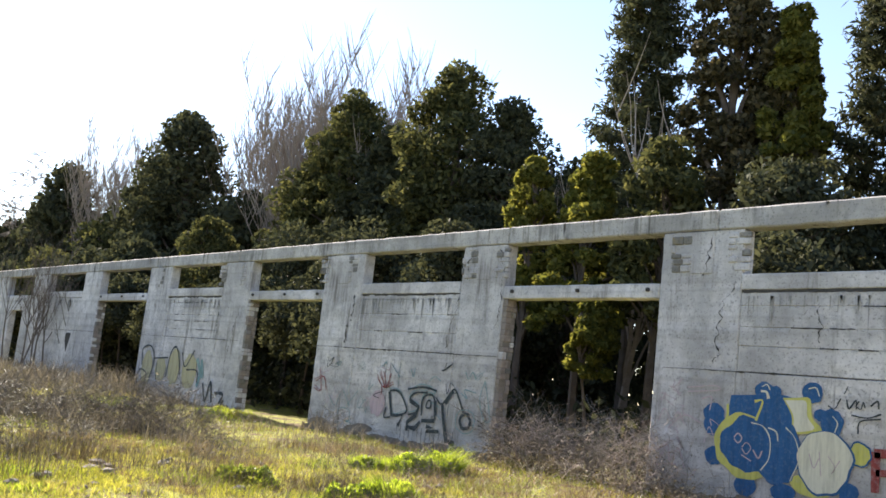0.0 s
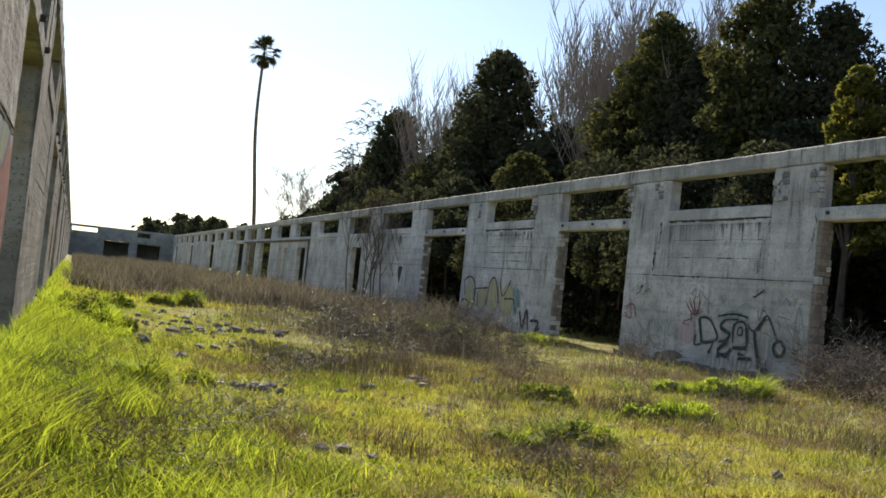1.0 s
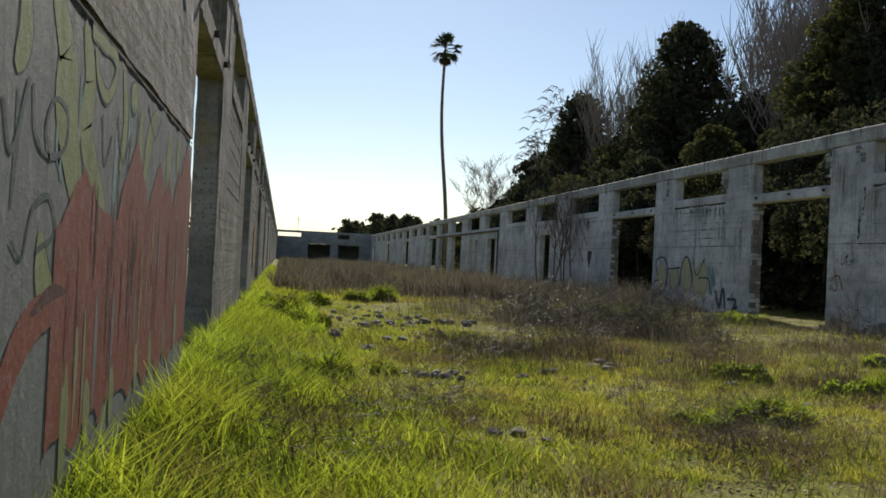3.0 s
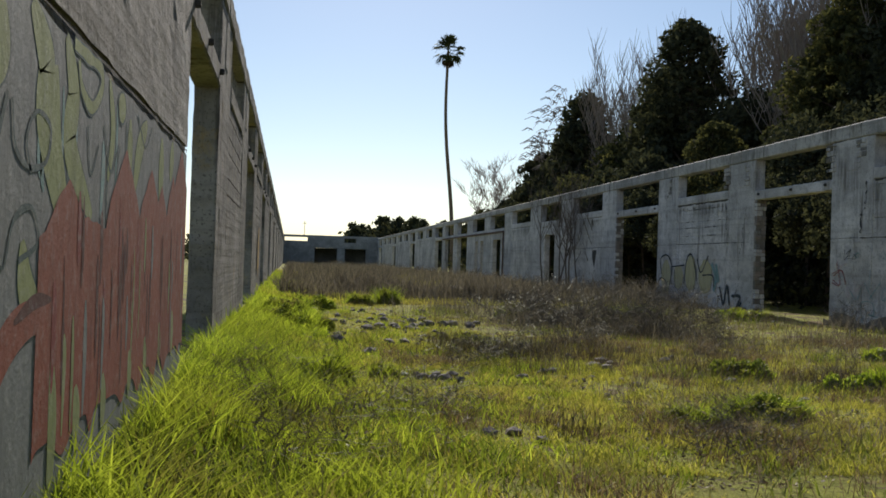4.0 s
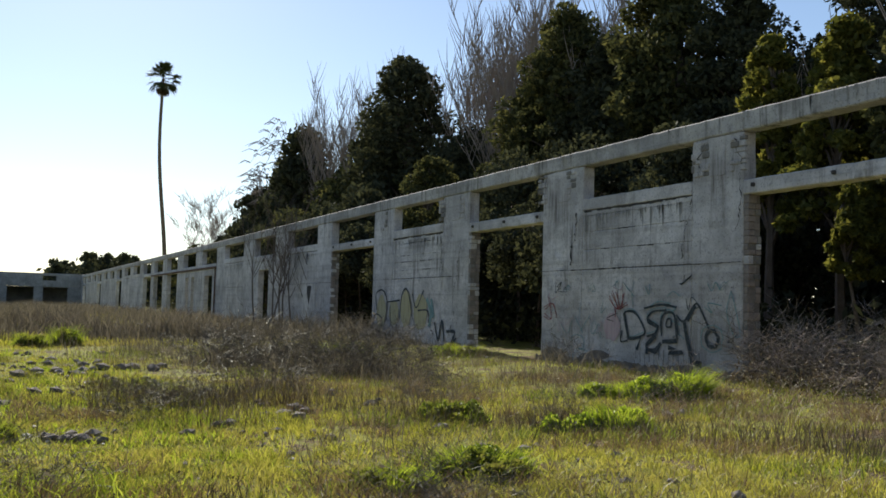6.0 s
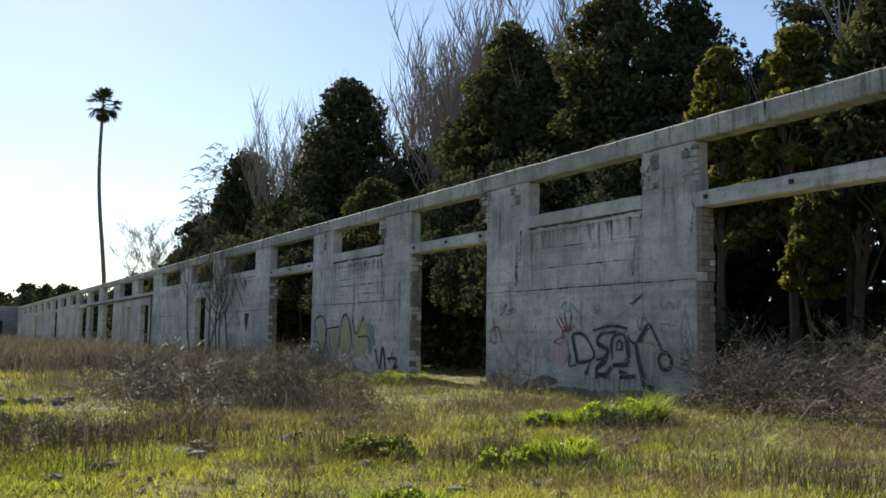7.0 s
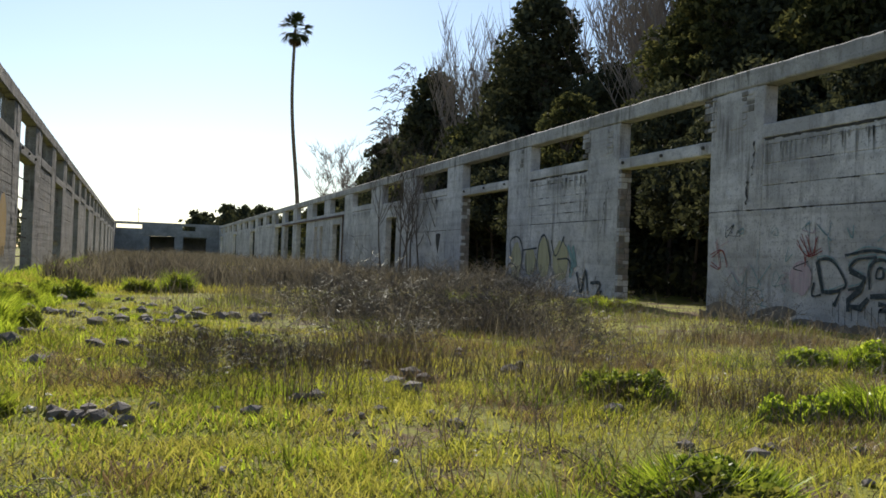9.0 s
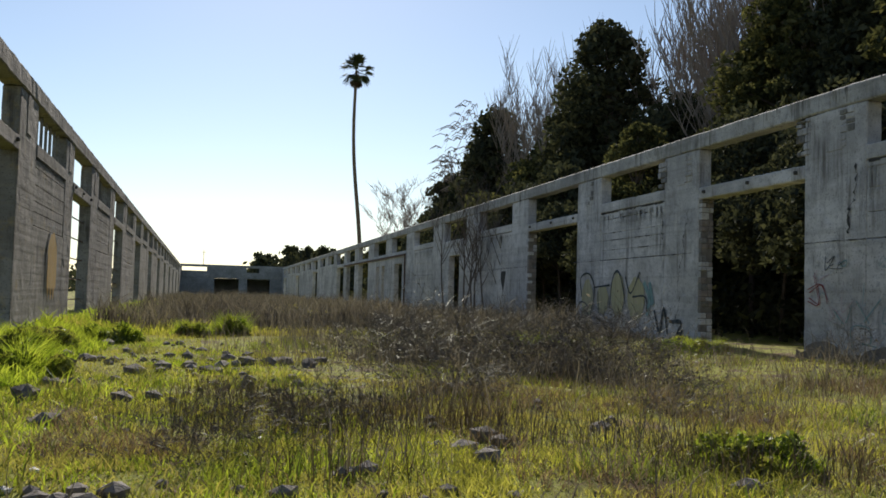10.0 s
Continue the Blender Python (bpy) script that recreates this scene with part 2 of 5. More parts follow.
PAINT_GREEN = paint_mat("olive_green_paint", (0.26, 0.30, 0.13), 0.4)
PAINT_SLATE = paint_mat("slate_grey_paint", (0.20, 0.215, 0.215), 0.45)
PAINT_DEEP = paint_mat("deep_teal_paint", (0.06, 0.10, 0.10), 0.35)
PAINT_MAROON = paint_mat("dark_red_paint", (0.10, 0.035, 0.03), 0.3)
PAINT_BLACK = paint_mat("black_spray_paint", (0.04, 0.052, 0.058), 0.45)
PAINT_TEAL = paint_mat("faded_teal_paint", (0.20, 0.33, 0.33), 0.8)
PAINT_PINK = paint_mat("faded_pink_paint", (0.50, 0.38, 0.40), 0.85)
SPLASH = plain_mat("soil_splash", (0.24, 0.21, 0.18), 0.4, 5.0, 0.95, 0.4)


# ---- ground ----
WR, WL, THICK = 14.17, -0.055, 0.32  # inner faces of the two long walls, and their thickness
Y_END = 140.0
Z_DOOR, Z_SILL, Z_HEAD, Z_TOP = 3.63, 4.03, 4.80, 5.16
Z_JOINT = 2.42


def ground_z(x, y):
    left = 0.30 * math.exp(-max(0.0, x + 0.3) / 0.7) if x > -4 else 0.2
    right = 0.08 * (1 + math.tanh((x - 12.0) * 0.6))
    far = 0.0045 * max(0.0, min(y, 150.0) - 12.0)
    return 0.12 + left + right + far + 0.07 * noise.noise(Vector((x * 0.35, y * 0.35, 0))) + 0.03 * noise.noise(Vector((x * 1.3, y * 1.3, 3)))


def spread(a, b, step, far_a, far_b):
    """Even steps from a to b, then ever wider ones out to far_a and far_b."""
    v = list(np.arange(a, b + step / 2, step))
    d = step
    while v[-1] < far_b:
        d *= 1.5
        v.append(v[-1] + d)
    d = step
    while v[0] > far_a:
        d *= 1.5
        v.insert(0, v[0] - d)
    return v


gx, gy = spread(-3.0, 18.0, 0.3, -1800, 1800), spread(-8.0, 40.0, 0.3, -1500, 2500)
gv = [(x, y, ground_z(x, y)) for y in gy for x in gx]
nx = len(gx)
gf = [(j * nx + i, j * nx + i + 1, (j + 1) * nx + i + 1, (j + 1) * nx + i) for j in range(len(gy) - 1) for i in range(nx - 1)]
tagged(pydata("ground", gv, gf, SOIL, smooth=True), "uneven grassy field soil with moss and bare patches", "ground", kind="structure")

# ---- long walls ----


def pier(wall, face, sign, y0, y1, z1=Z_HEAD, near=True, mat=CONCRETE):
    """A concrete pier between two openings, from the ground to the top beam, with a shallow column strip on it."""
    back = face + sign * THICK
    a, b = sorted((face, back))
    part("pier", box_bm(a, b, y0, y1, -0.3, z1, 0.17 if near else 0.0, 0.013 if near else 0.0, 0.02, y0), mat, wall)
    mid = (y0 + y1) / 2
    c, d = sorted((face - sign * 0.012, face + sign * 0.05))
    part("column_strip", box_bm(c, d, mid - 0.24, mid + 0.22, Z_SILL + 0.02, z1 - 0.01, 0.3 if near else 0.0, 0.008 if near else 0.0, 0.008, y0), mat, wall)


def flat_strip(name, face, sign, off, rows, mat, wall, label=""):
    """A thin coat of paint, dirt or painted shade on a wall: rows of (y, low z, high z), lying off metres proud of the
    face.
    """
    x = face - sign * off
    V = [p for y, z0, z1 in rows for p in ((x, y, z0), (x, y, z1))]
    F = [(2 * k, 2 * k + 1, 2 * k + 3, 2 * k + 2) for k in range(len(rows) - 1)]
    return pydata(name, V, F, mat, wall, label)


def joint_line(wall, face, sign, y0, y1, seed):
    """The dark, chipped day joint that runs along the wall."""
    rnd = random.Random(seed)
    rows, y = [], y0
    while y < y1:
        w = 0.004 + 0.008 * rnd.random() ** 3 + (0.014 if rnd.random() < 0.05 else 0)
        z = Z_JOINT - 0.005 + 0.012 * noise.noise(Vector((y * 0.8, seed, 0)))
        rows.append((y, z - w, z + w * 0.6))
        y += 0.07 + 0.08 * rnd.random()
    flat_strip("day_joint", face, sign, 0.016, rows, STAIN_SHADE, wall, "dark chipped construction joint")


def drips(wall, face, sign, y0, y1, z, seed, count, longest, off=0.004):
    """Black rain streaks that run down from a ledge."""
    rnd = random.Random(seed)
    for k in range(count):
        y, w, length = rnd.uniform(y0 + 0.1, y1 - 0.1), rnd.uniform(0.006, 0.03), longest * rnd.random() ** 1.4 + 0.05
        rows = []
        for s in range(5):
            u = s / 2 - 1
            rows.append((y + w * u, z - length * (1 - abs(u) ** 1.5 * 0.8) * rnd.uniform(0.85, 1.0) - 0.01, z))
        flat_strip("rain_streak", face, sign, off, rows, STREAK, wall)


def crack(wall, face, sign, y, z0, z1, seed, wide=0.022):
    """A jagged crack that opens and closes, with chips broken out along it."""
    rnd = random.Random(seed)
    x, z, V, F = face - sign * 0.017, z1, [], []
    while z > z0:
        w = 0.003 + wide * rnd.random() ** 4
        V += [(x, y - w, z), (x, y + w, z + rnd.uniform(-0.01, 0.01))]
        if len(V) > 2:
            q = len(V) - 4
            F.append((q, q + 1, q + 3, q + 2))
        y += rnd.uniform(-0.05, 0.062)
        z -= rnd.uniform(0.03, 0.07)
    pydata("crack", V, F, STAIN_SHADE, wall, "jagged dark crack")


def rough_masonry(wall, face, sign, y0, y1, z0, z1, seed):
    """Bare, uneven stones where the plaster has fallen off."""
    rnd = random.Random(seed)
    z = z0
    while z < z1 - 0.04:
        h = min(rnd.uniform(0.08, 0.16), z1 - z)
        y = y0
        while y < y1 - 0.05:
            w = min(rnd.uniform(0.12, 0.3), y1 - y)
            if rnd.random() < 0.8:
                a, b = sorted((face - sign * rnd.uniform(0.012, 0.035), face + sign * 0.06))
                part("masonry_block", box_bm(a, b, y + 0.006, y + w - 0.006, z + 0.006, z + h - 0.006, 0, 0, 0.014), CONCRETE if rnd.random() < 0.8 else CONCRETE_GREY, wall)
            y += w
        z += h


def rubble_jamb(wall, face, sign, y0, y1, z0, z1, seed):
    """Bare brick courses in a doorway's far jamb, chipped and uneven, with raked joints."""
    rnd = random.Random(seed)
    a, b = sorted((face + sign * 0.02, face + sign * (THICK - 0.02)))
    part("mortar_bed", box_bm(a, b, y0 + 0.05, y1 - 0.004, z0, z1, 0, 0, 0), SPLASH, wall)
    z = z0
    while z < z1 - 0.05:
        h = rnd.uniform(0.1, 0.17)
        x = face + sign * 0.004
        cut = rnd.uniform(0.4, 0.7)
        for u0, u1 in ((0.0, cut), (cut, 1.0)):
            reach = y0 + 0.02 + 0.02 * noise.noise(Vector((z * 1.7, seed, u0))) + (rnd.uniform(0.03, 0.07) if rnd.random() < 0.25 else 0)
            c, d = sorted((x + sign * THICK * u0 * 0.96 + sign * 0.006, x + sign * THICK * u1 * 0.96 - sign * 0.004))
            part("brick", box_bm(c, d, reach, y1 - 0.003, z + 0.012, min(z + h, z1), 0, 0, 0.012), BRICK if rnd.random() < 0.55 else CONCRETE_GREY if rnd.random() < 0.4 else CONCRETE, wall)
        z += h


def infill(wall, face, sign, y0, y1, near, mat=CONCRETE, seed=0):
    """The filled bay under a clerestory window: lower slab, upper block panel set back a little, projecting sill beam."""
    back = face + sign * THICK

    def slab(name, d0, d1, z0, z1, cuts=0.2, rough=0.009):
        a, b = sorted((face + sign * d0, face + sign * d1))
        part(name, box_bm(a, b, y0 + 0.002, y1 - 0.002, z0, z1, cuts if near else 0.0, rough if near else 0.0, 0.012, y0 + z0), mat, wall)

    slab("lower_slab", 0.0, THICK, -0.3, Z_JOINT - 0.012)
    # upper panel in courses of blocks
    z = Z_JOINT
    rnd = random.Random(int(y0 * 10) + seed)
    while z < 3.70:
        top = min(z + (rnd.uniform(0.2, 0.46) if near else 0.6), 3.75)
        d = 0.008 + 0.004 * rnd.random()
        slab("block_course", d, THICK - 0.01, z, top - 0.0005, 0.24, 0.005)
        if near and 2.5 < z < 3.6:  # broken mortar along the course
            for q in range(4):
                yy, w = rnd.uniform(y0 + 0.2, y1 - 0.9), rnd.uniform(0.1, 0.6)
                rows = [(yy + w * s / 6, z - 0.004 - 0.012 * rnd.random() ** 2, z + 0.004 + 0.01 * rnd.random() ** 2) for s in range(7)]
                flat_strip("mortar_gap", face, sign, 0.004, rows, STAIN_SHADE, wall)
        z = top
    slab("sill_beam", -0.012, THICK, 3.77, Z_SILL, 0.16, 0.014)
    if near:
        # black strip that paints the shade beneath the projecting sill beam
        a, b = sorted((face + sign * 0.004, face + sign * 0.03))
        part("shadow_gap", box_bm(a, b, y0 + 0.05, y1 - 0.05, 3.718, 3.772, 0.1, 0.026, 0, y0), STAIN_SHADE, wall, "black strip painted as shade under the sill beam")


def lintel(wall, face, sign, y0, y1, near, mat=CONCRETE):
    a, b = sorted((face - sign * 0.012, face + sign * THICK))
    part("lintel", box_bm(a, b, y0 + 0.002, y1 - 0.002, Z_DOOR, Z_DOOR + 0.27, 0.14 if near else 0.0, 0.013 if near else 0.0, 0.02, y0), mat, wall)
    if near:
        for f in (0.06, 0.48, 0.93):
            y = y0 + (y1 - y0) * f
            c, d = sorted((face - sign * 0.07, face + sign * 0.05))
            part("pipe_stub", box_bm(c, d, y - 0.035, y + 0.035, Z_DOOR + 0.12, Z_DOOR + 0.19, 0, 0, 0.015), STAIN_SHADE, wall)


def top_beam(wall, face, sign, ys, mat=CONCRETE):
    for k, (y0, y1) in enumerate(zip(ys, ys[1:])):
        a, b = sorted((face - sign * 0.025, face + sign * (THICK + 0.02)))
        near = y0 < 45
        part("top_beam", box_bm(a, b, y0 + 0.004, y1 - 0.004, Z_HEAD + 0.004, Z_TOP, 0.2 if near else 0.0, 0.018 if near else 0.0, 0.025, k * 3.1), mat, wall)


# right-hand long wall: openings as (from, to, kind)
EAST = [(-6.4, -2.3, "door"), (0.0, 4.0, "fill"), (5.64, 9.49, "door"), (11.01, 14.75, "fill"), (16.48, 20.31, "door"), (22.13, 26.0, "fill"), (27.75, 32.2, "door"),
        (34.1, 38.4, "fill"), (40.4, 44.3, "narrow"), (46.5, 51.0, "fill"), (53.0, 57.3, "narrow"), (59.2, 63.5, "slots"), (65.7, 69.9, "door"), (71.8, 76.1, "door")]
EAST += [(77.6 + 6.2 * k, 81.7 + 6.2 * k, "fill" if k % 3 else "door") for k in range(10)]
wall_east = empty("wall_east", "long roofless whitewashed concrete wall with doorways and clerestory openings", "wall", kind="structure", at=(WR, 0, 0))


def long_wall(wall, face, sign, openings, y_start, mat, brick_doors):
    edge = y_start
    for y0, y1, kind in openings:
        near = y0 < 34
        wide = y1 + (0.14 if kind == "door" and sign > 0 else 0.0)
        pier(wall, face, sign, edge, y0, near=near, mat=mat)
        if kind == "fill":
            infill(wall, face, sign, y0, y1, near, mat)
        else:
            lintel(wall, face, sign, y0, wide, near, mat)
            if kind == "door" and sign > 0:
                if y0 in brick_doors:
                    rubble_jamb(wall, face, sign, y1 - 0.02, wide, 0.0, Z_DOOR - 0.004, int(y0 * 7))
                else:
                    pier(wall, face, sign, y1, wide - 0.003, Z_DOOR - 0.004, False, mat)
            if kind in ("narrow", "slots"):
                gaps = [(y0 + 1.1, y1 - 0.9)] if kind == "narrow" else [(y0 + 0.4, y0 + 1.4), (y0 + 2.3, y0 + 3.4)]
                e = y0
                a, b = sorted((face + sign * 0.01, face + sign * (THICK - 0.02)))
                for g0, g1 in gaps + [(y1, y1)]:
                    if g0 - e > 0.05:
                        part("door_cheek", box_bm(a, b, e + 0.003, g0, -0.3, Z_DOOR - 0.004, 0, 0, 0.015), mat, wall)
                    if g1 > g0:
                        part("door_head", box_bm(a, b, g0 + 0.003, g1 - 0.003, 3.2, Z_DOOR - 0.004, 0, 0, 0.015), mat, wall)
                    e = g1
        edge = wide
    pier(wall, face, sign, edge, Y_END, near=False, mat=mat)


long_wall(wall_east, WR, 1, EAST, -14.0, CONCRETE, (5.64, 16.48, 27.75))
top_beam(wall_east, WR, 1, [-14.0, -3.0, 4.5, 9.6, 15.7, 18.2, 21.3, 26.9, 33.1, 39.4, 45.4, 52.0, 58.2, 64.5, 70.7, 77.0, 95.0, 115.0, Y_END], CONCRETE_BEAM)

joint_line(wall_east, WR, 1, -6.0, 5.5, 1)
joint_line(wall_east, WR, 1, 9.66, 16.7, 2)
joint_line(wall_east, WR, 1, 20.7, 28.1, 3)
joint_line(wall_east, WR, 1, 32.2, 40.4, 4)
for k, (y0, y1, kind) in enumerate(EAST[1:10]):
    if kind == "fill":
        drips(wall_east, WR, 1, y0, y1, 3.66, 40 + k, 44, 0.6)
    drips(wall_east, WR, 1, y0 - 1.5, y1 + 1.0, Z_TOP - 0.02, 60 + k, 22, 0.42, 0.036)
for k, (y, z0, z1) in enumerate(((4.1, 2.5, 3.9), (15.0, 2.5, 3.75), (11.0, 2.5, 3.7), (22.3, 2.6, 3.6), (9.85, 3.0, 4.7), (1.2, 2.7, 3.4), (2.6, 2.9, 3.5), (16.3, 4.0, 4.75), (10.6, 4.0, 4.75), (20.9, 0.6, 3.4), (4.6, 4.0, 4.7))):
    crack(wall_east, WR, 1, y, z0, z1, 80 + k, 0.07 if 11 < y < 16 else 0.022)

for k, (y0, y1) in enumerate(((-6.0, 5.44), (9.55, 16.74), (20.75, 28.23), (32.4, 40.7))):
    rows, y = [], y0
    while y < y1:
        n = noise.noise(Vector((y * 0.6, k, 0))) + 0.6 * noise.noise(Vector((y * 3.1, k, 2))) + 0.4 * noise.noise(Vector((y * 9, k, 4)))
        rows.append((y, -0.1, 0.42 + 0.16 * n))
        y += 0.06
    flat_strip("soil_splash", WR, 1, 0.0145, rows, SPLASH, wall_east, "brown damp soil splash at the foot of the wall")

# fallen plaster beside the clerestory openings
for k, (y0, y1) in enumerate(((3.86, 4.3), (5.0, 5.44), (9.55, 9.95), (10.5, 11.02), (15.04, 15.45), (16.3, 16.72), (20.75, 21.1), (22.0, 22.45), (26.55, 26.95))):
    rough_masonry(wall_east, WR, 1, y0, y1, Z_SILL + 0.05, Z_HEAD - 0.04, 500 + k)
# farther on: flat black patch painting a broken hole's shade, and pipe frames
flat_strip("hole_shade", WR, 1, 0.006, [(34.7, 2.25, 2.3), (35.0, 1.5, 2.32), (35.3, 2.0, 2.3)], STAIN_SHADE, wall_east, "dark patch painted as the shade inside a broken hole")
part("pipe_frame", box_bm(WR - 0.09, WR - 0.03, 53.0, 77.0, 3.62, 3.72), RUST, wall_east)
part("pipe_frame", box_bm(WR - 0.09, WR - 0.03, 53.0, 53.1, 0.2, 3.615), RUST, wall_east)

# left-hand long wall
WEST = [(-8.2, -5.9, "door"), (3.3, 6.96, "door"), (9.0, 12.9, "fill"), (15.0, 19.0, "door"), (20.85, 24.9, "fill"), (26.3, 30.2, "door"), (32.0, 36.0, "fill"), (37.6, 41.5, "door")]
WEST += [(43.2 + 5.65 * k, 47.1 + 5.65 * k, "door" if k % 2 else "fill") for k in range(16)]
wall_west = empty("wall_west", "long weathered grey concrete wall with doorways and clerestory openings", "wall", kind="structure", at=(WL, 0, 0))
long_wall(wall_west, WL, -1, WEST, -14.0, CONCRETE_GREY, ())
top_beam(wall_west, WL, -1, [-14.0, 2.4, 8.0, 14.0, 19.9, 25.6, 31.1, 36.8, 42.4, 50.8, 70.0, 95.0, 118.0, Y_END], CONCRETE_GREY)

joint_line(wall_west, WL, -1, -5.8, 3.29, 11)
joint_line(wall_west, WL, -1, 6.96, 15.0, 12)
rough_a, rough_b = WL - 0.01, WL + 0.015
part("rough_render", box_bm(rough_a, rough_b, -5.8, 3.29, Z_JOINT + 0.03, Z_HEAD - 0.02, 0.12, 0.012, 0, 5), ROUGH_RENDER, wall_west, "pitted rough concrete above the joint")
for k, (y0, y1, kind) in enumerate(WEST[1:9]):
    drips(wall_west, WL, -1, y0, y1, Z_TOP - 0.03, 160 + k, 12, 0.34, 0.036)
    if kind == "fill":
        drips(wall_west, WL, -1, y0, y1, 3.66, 180 + k, 30, 1.2)
    elif y0 > 20:
        for j in range(5):  # thin iron rails across the doorway
            part("iron_rail", box_bm(WL - 0.2, WL - 0.175, y0, y1, 0.9 + 0.55 * j, 0.93 + 0.55 * j), RUST, wall_west)
    if kind == "fill":
        for j in range(7):
            y = y0 + (y1 - y0) * (j + 0.5) / 7
            part("window_bar", box_bm(WL - 0.2, WL - 0.14, y - 0.03, y + 0.03, Z_SILL, Z_HEAD), CONCRETE_GREY, wall_west)

# end wall across the far end
wall_north = empty("wall_north", "far concrete cross wall with clerestory openings and dark doorways", "wall", kind="structure", at=(7, Y_END, 0))
ZE = 5.3


def end_piece(name, x0, x1, z0, z1):
    part(name, box_bm(x0, x1, Y_END, Y_END + 0.35, z0, z1, 0, 0, 0.02), CONCRETE_FAR, wall_north)


for x0, x1 in ((WL - 0.32, 0.08), (3.52, 9.08), (10.85, WR + 0.32)):
    end_piece("pier", x0, x1, 3.4, 4.95)
end_piece("top_beam", WL - 0.32, WR + 0.32, 4.95, ZE)
end_piece("sill_beam", 0.084, 3.516, 3.4, 4.38)
end_piece("sill_beam", 9.084, 10.846, 3.4, 4.3)
for x0, x1 in ((WL - 0.32, 4.6), (8.0, 9.2), (12.4, WR + 0.32)):
    end_piece("lower_pier", x0, x1, -0.3, 3.396)
end_piece("back_slab", 4.6, 12.4, -0.3, 0.9)
mast = empty("mast", "thin iron mast on the far cross wall", "mast", at=(3.0, Y_END + 0.17, ZE))
V = box_bm(2.96, 3.04, Y_END + 0.13, Y_END + 0.21, ZE, ZE + 2.1)
part("pole", V, RUST, mast)
part("crossbar", box_bm(2.7, 3.3, Y_END + 0.15, Y_END + 0.19, ZE + 1.7, ZE + 1.76), RUST, mast)
# the wall behind the start of the walk
wall_south = empty("wall_south", "plain concrete cross wall at the near end", "wall", kind="structure", at=(7, -14, 0))
part("slab", box_bm(WL - 0.32, WR + 0.32, -14.36, -14.02, -0.3, Z_TOP, 0, 0, 0.02), CONCRETE, wall_south)
# roofed box added behind the cross wall to block light from its doorways
far_shade_box = empty("far_shade_box", "added roofed concrete box that keeps the far doorways dark", "shed", at=(8.5, Y_END + 4, 0))
part("back_wall", box_bm(3.5, 13.5, Y_END + 7.0, Y_END + 7.3, -0.3, 3.3), CONCRETE_FAR, far_shade_box)
part("roof", box_bm(3.5, 13.5, Y_END + 0.36, Y_END + 7.3, 3.3, 3.39), CONCRETE_FAR, far_shade_box)
for x in (3.5, 13.2):
    part("side_wall", box_bm(x, x + 0.3, Y_END + 0.36, Y_END + 6.99, -0.3, 3.295), CONCRETE_FAR, far_shade_box)


# ---- plants ----
def quad_cloud(centres, size, rng, flat=0.0, aspect=0.55):
    """Leaf-like quads about given places, turned at random."""
    n = len(centres)
    u = rng.normal(size=(n, 3))
    u[:, 2] *= 1 - flat
    u /= np.linalg.norm(u, axis=1)[:, None]
    w = rng.normal(size=(n, 3))
    w -= (w * u).sum(1)[:, None] * u
    w /= np.linalg.norm(w, axis=1)[:, None]
    s = size * (0.6 + 0.8 * rng.random(n))[:, None]
    a, b = u * s, w * s * aspect
    v = np.stack([centres - a, centres + b * 0.9 - a * 0.1, centres + a, centres - b * 0.9 + a * 0.1], 1).reshape(-1, 3)
    return v, np.arange(4 * n).reshape(n, 4)


def tubes(paths, sides=5):
    """Round, tapering limbs along paths of (place, radius)."""
    V, F = [], []
    for path in paths:
        base = len(V)
        for k, (p, r) in enumerate(path):
            q = path[min(k + 1, len(path) - 1)][0] - path[max(k - 1, 0)][0]
            q = q.normalized() if q.length > 1e-6 else Vector((0, 0, 1))
            s = q.orthogonal().normalized()
            t = q.cross(s)
            for i in range(sides):
                a = 2 * math.pi * i / sides
                V.append(p + (s * math.cos(a) + t * math.sin(a)) * r)
        for k in range(len(path) - 1):
            for i in range(sides):
                j = (i + 1) % sides
                F.append((base + k * sides + i, base + k * sides + j, base + (k + 1) * sides + j, base + (k + 1) * sides + i))
    return V, F


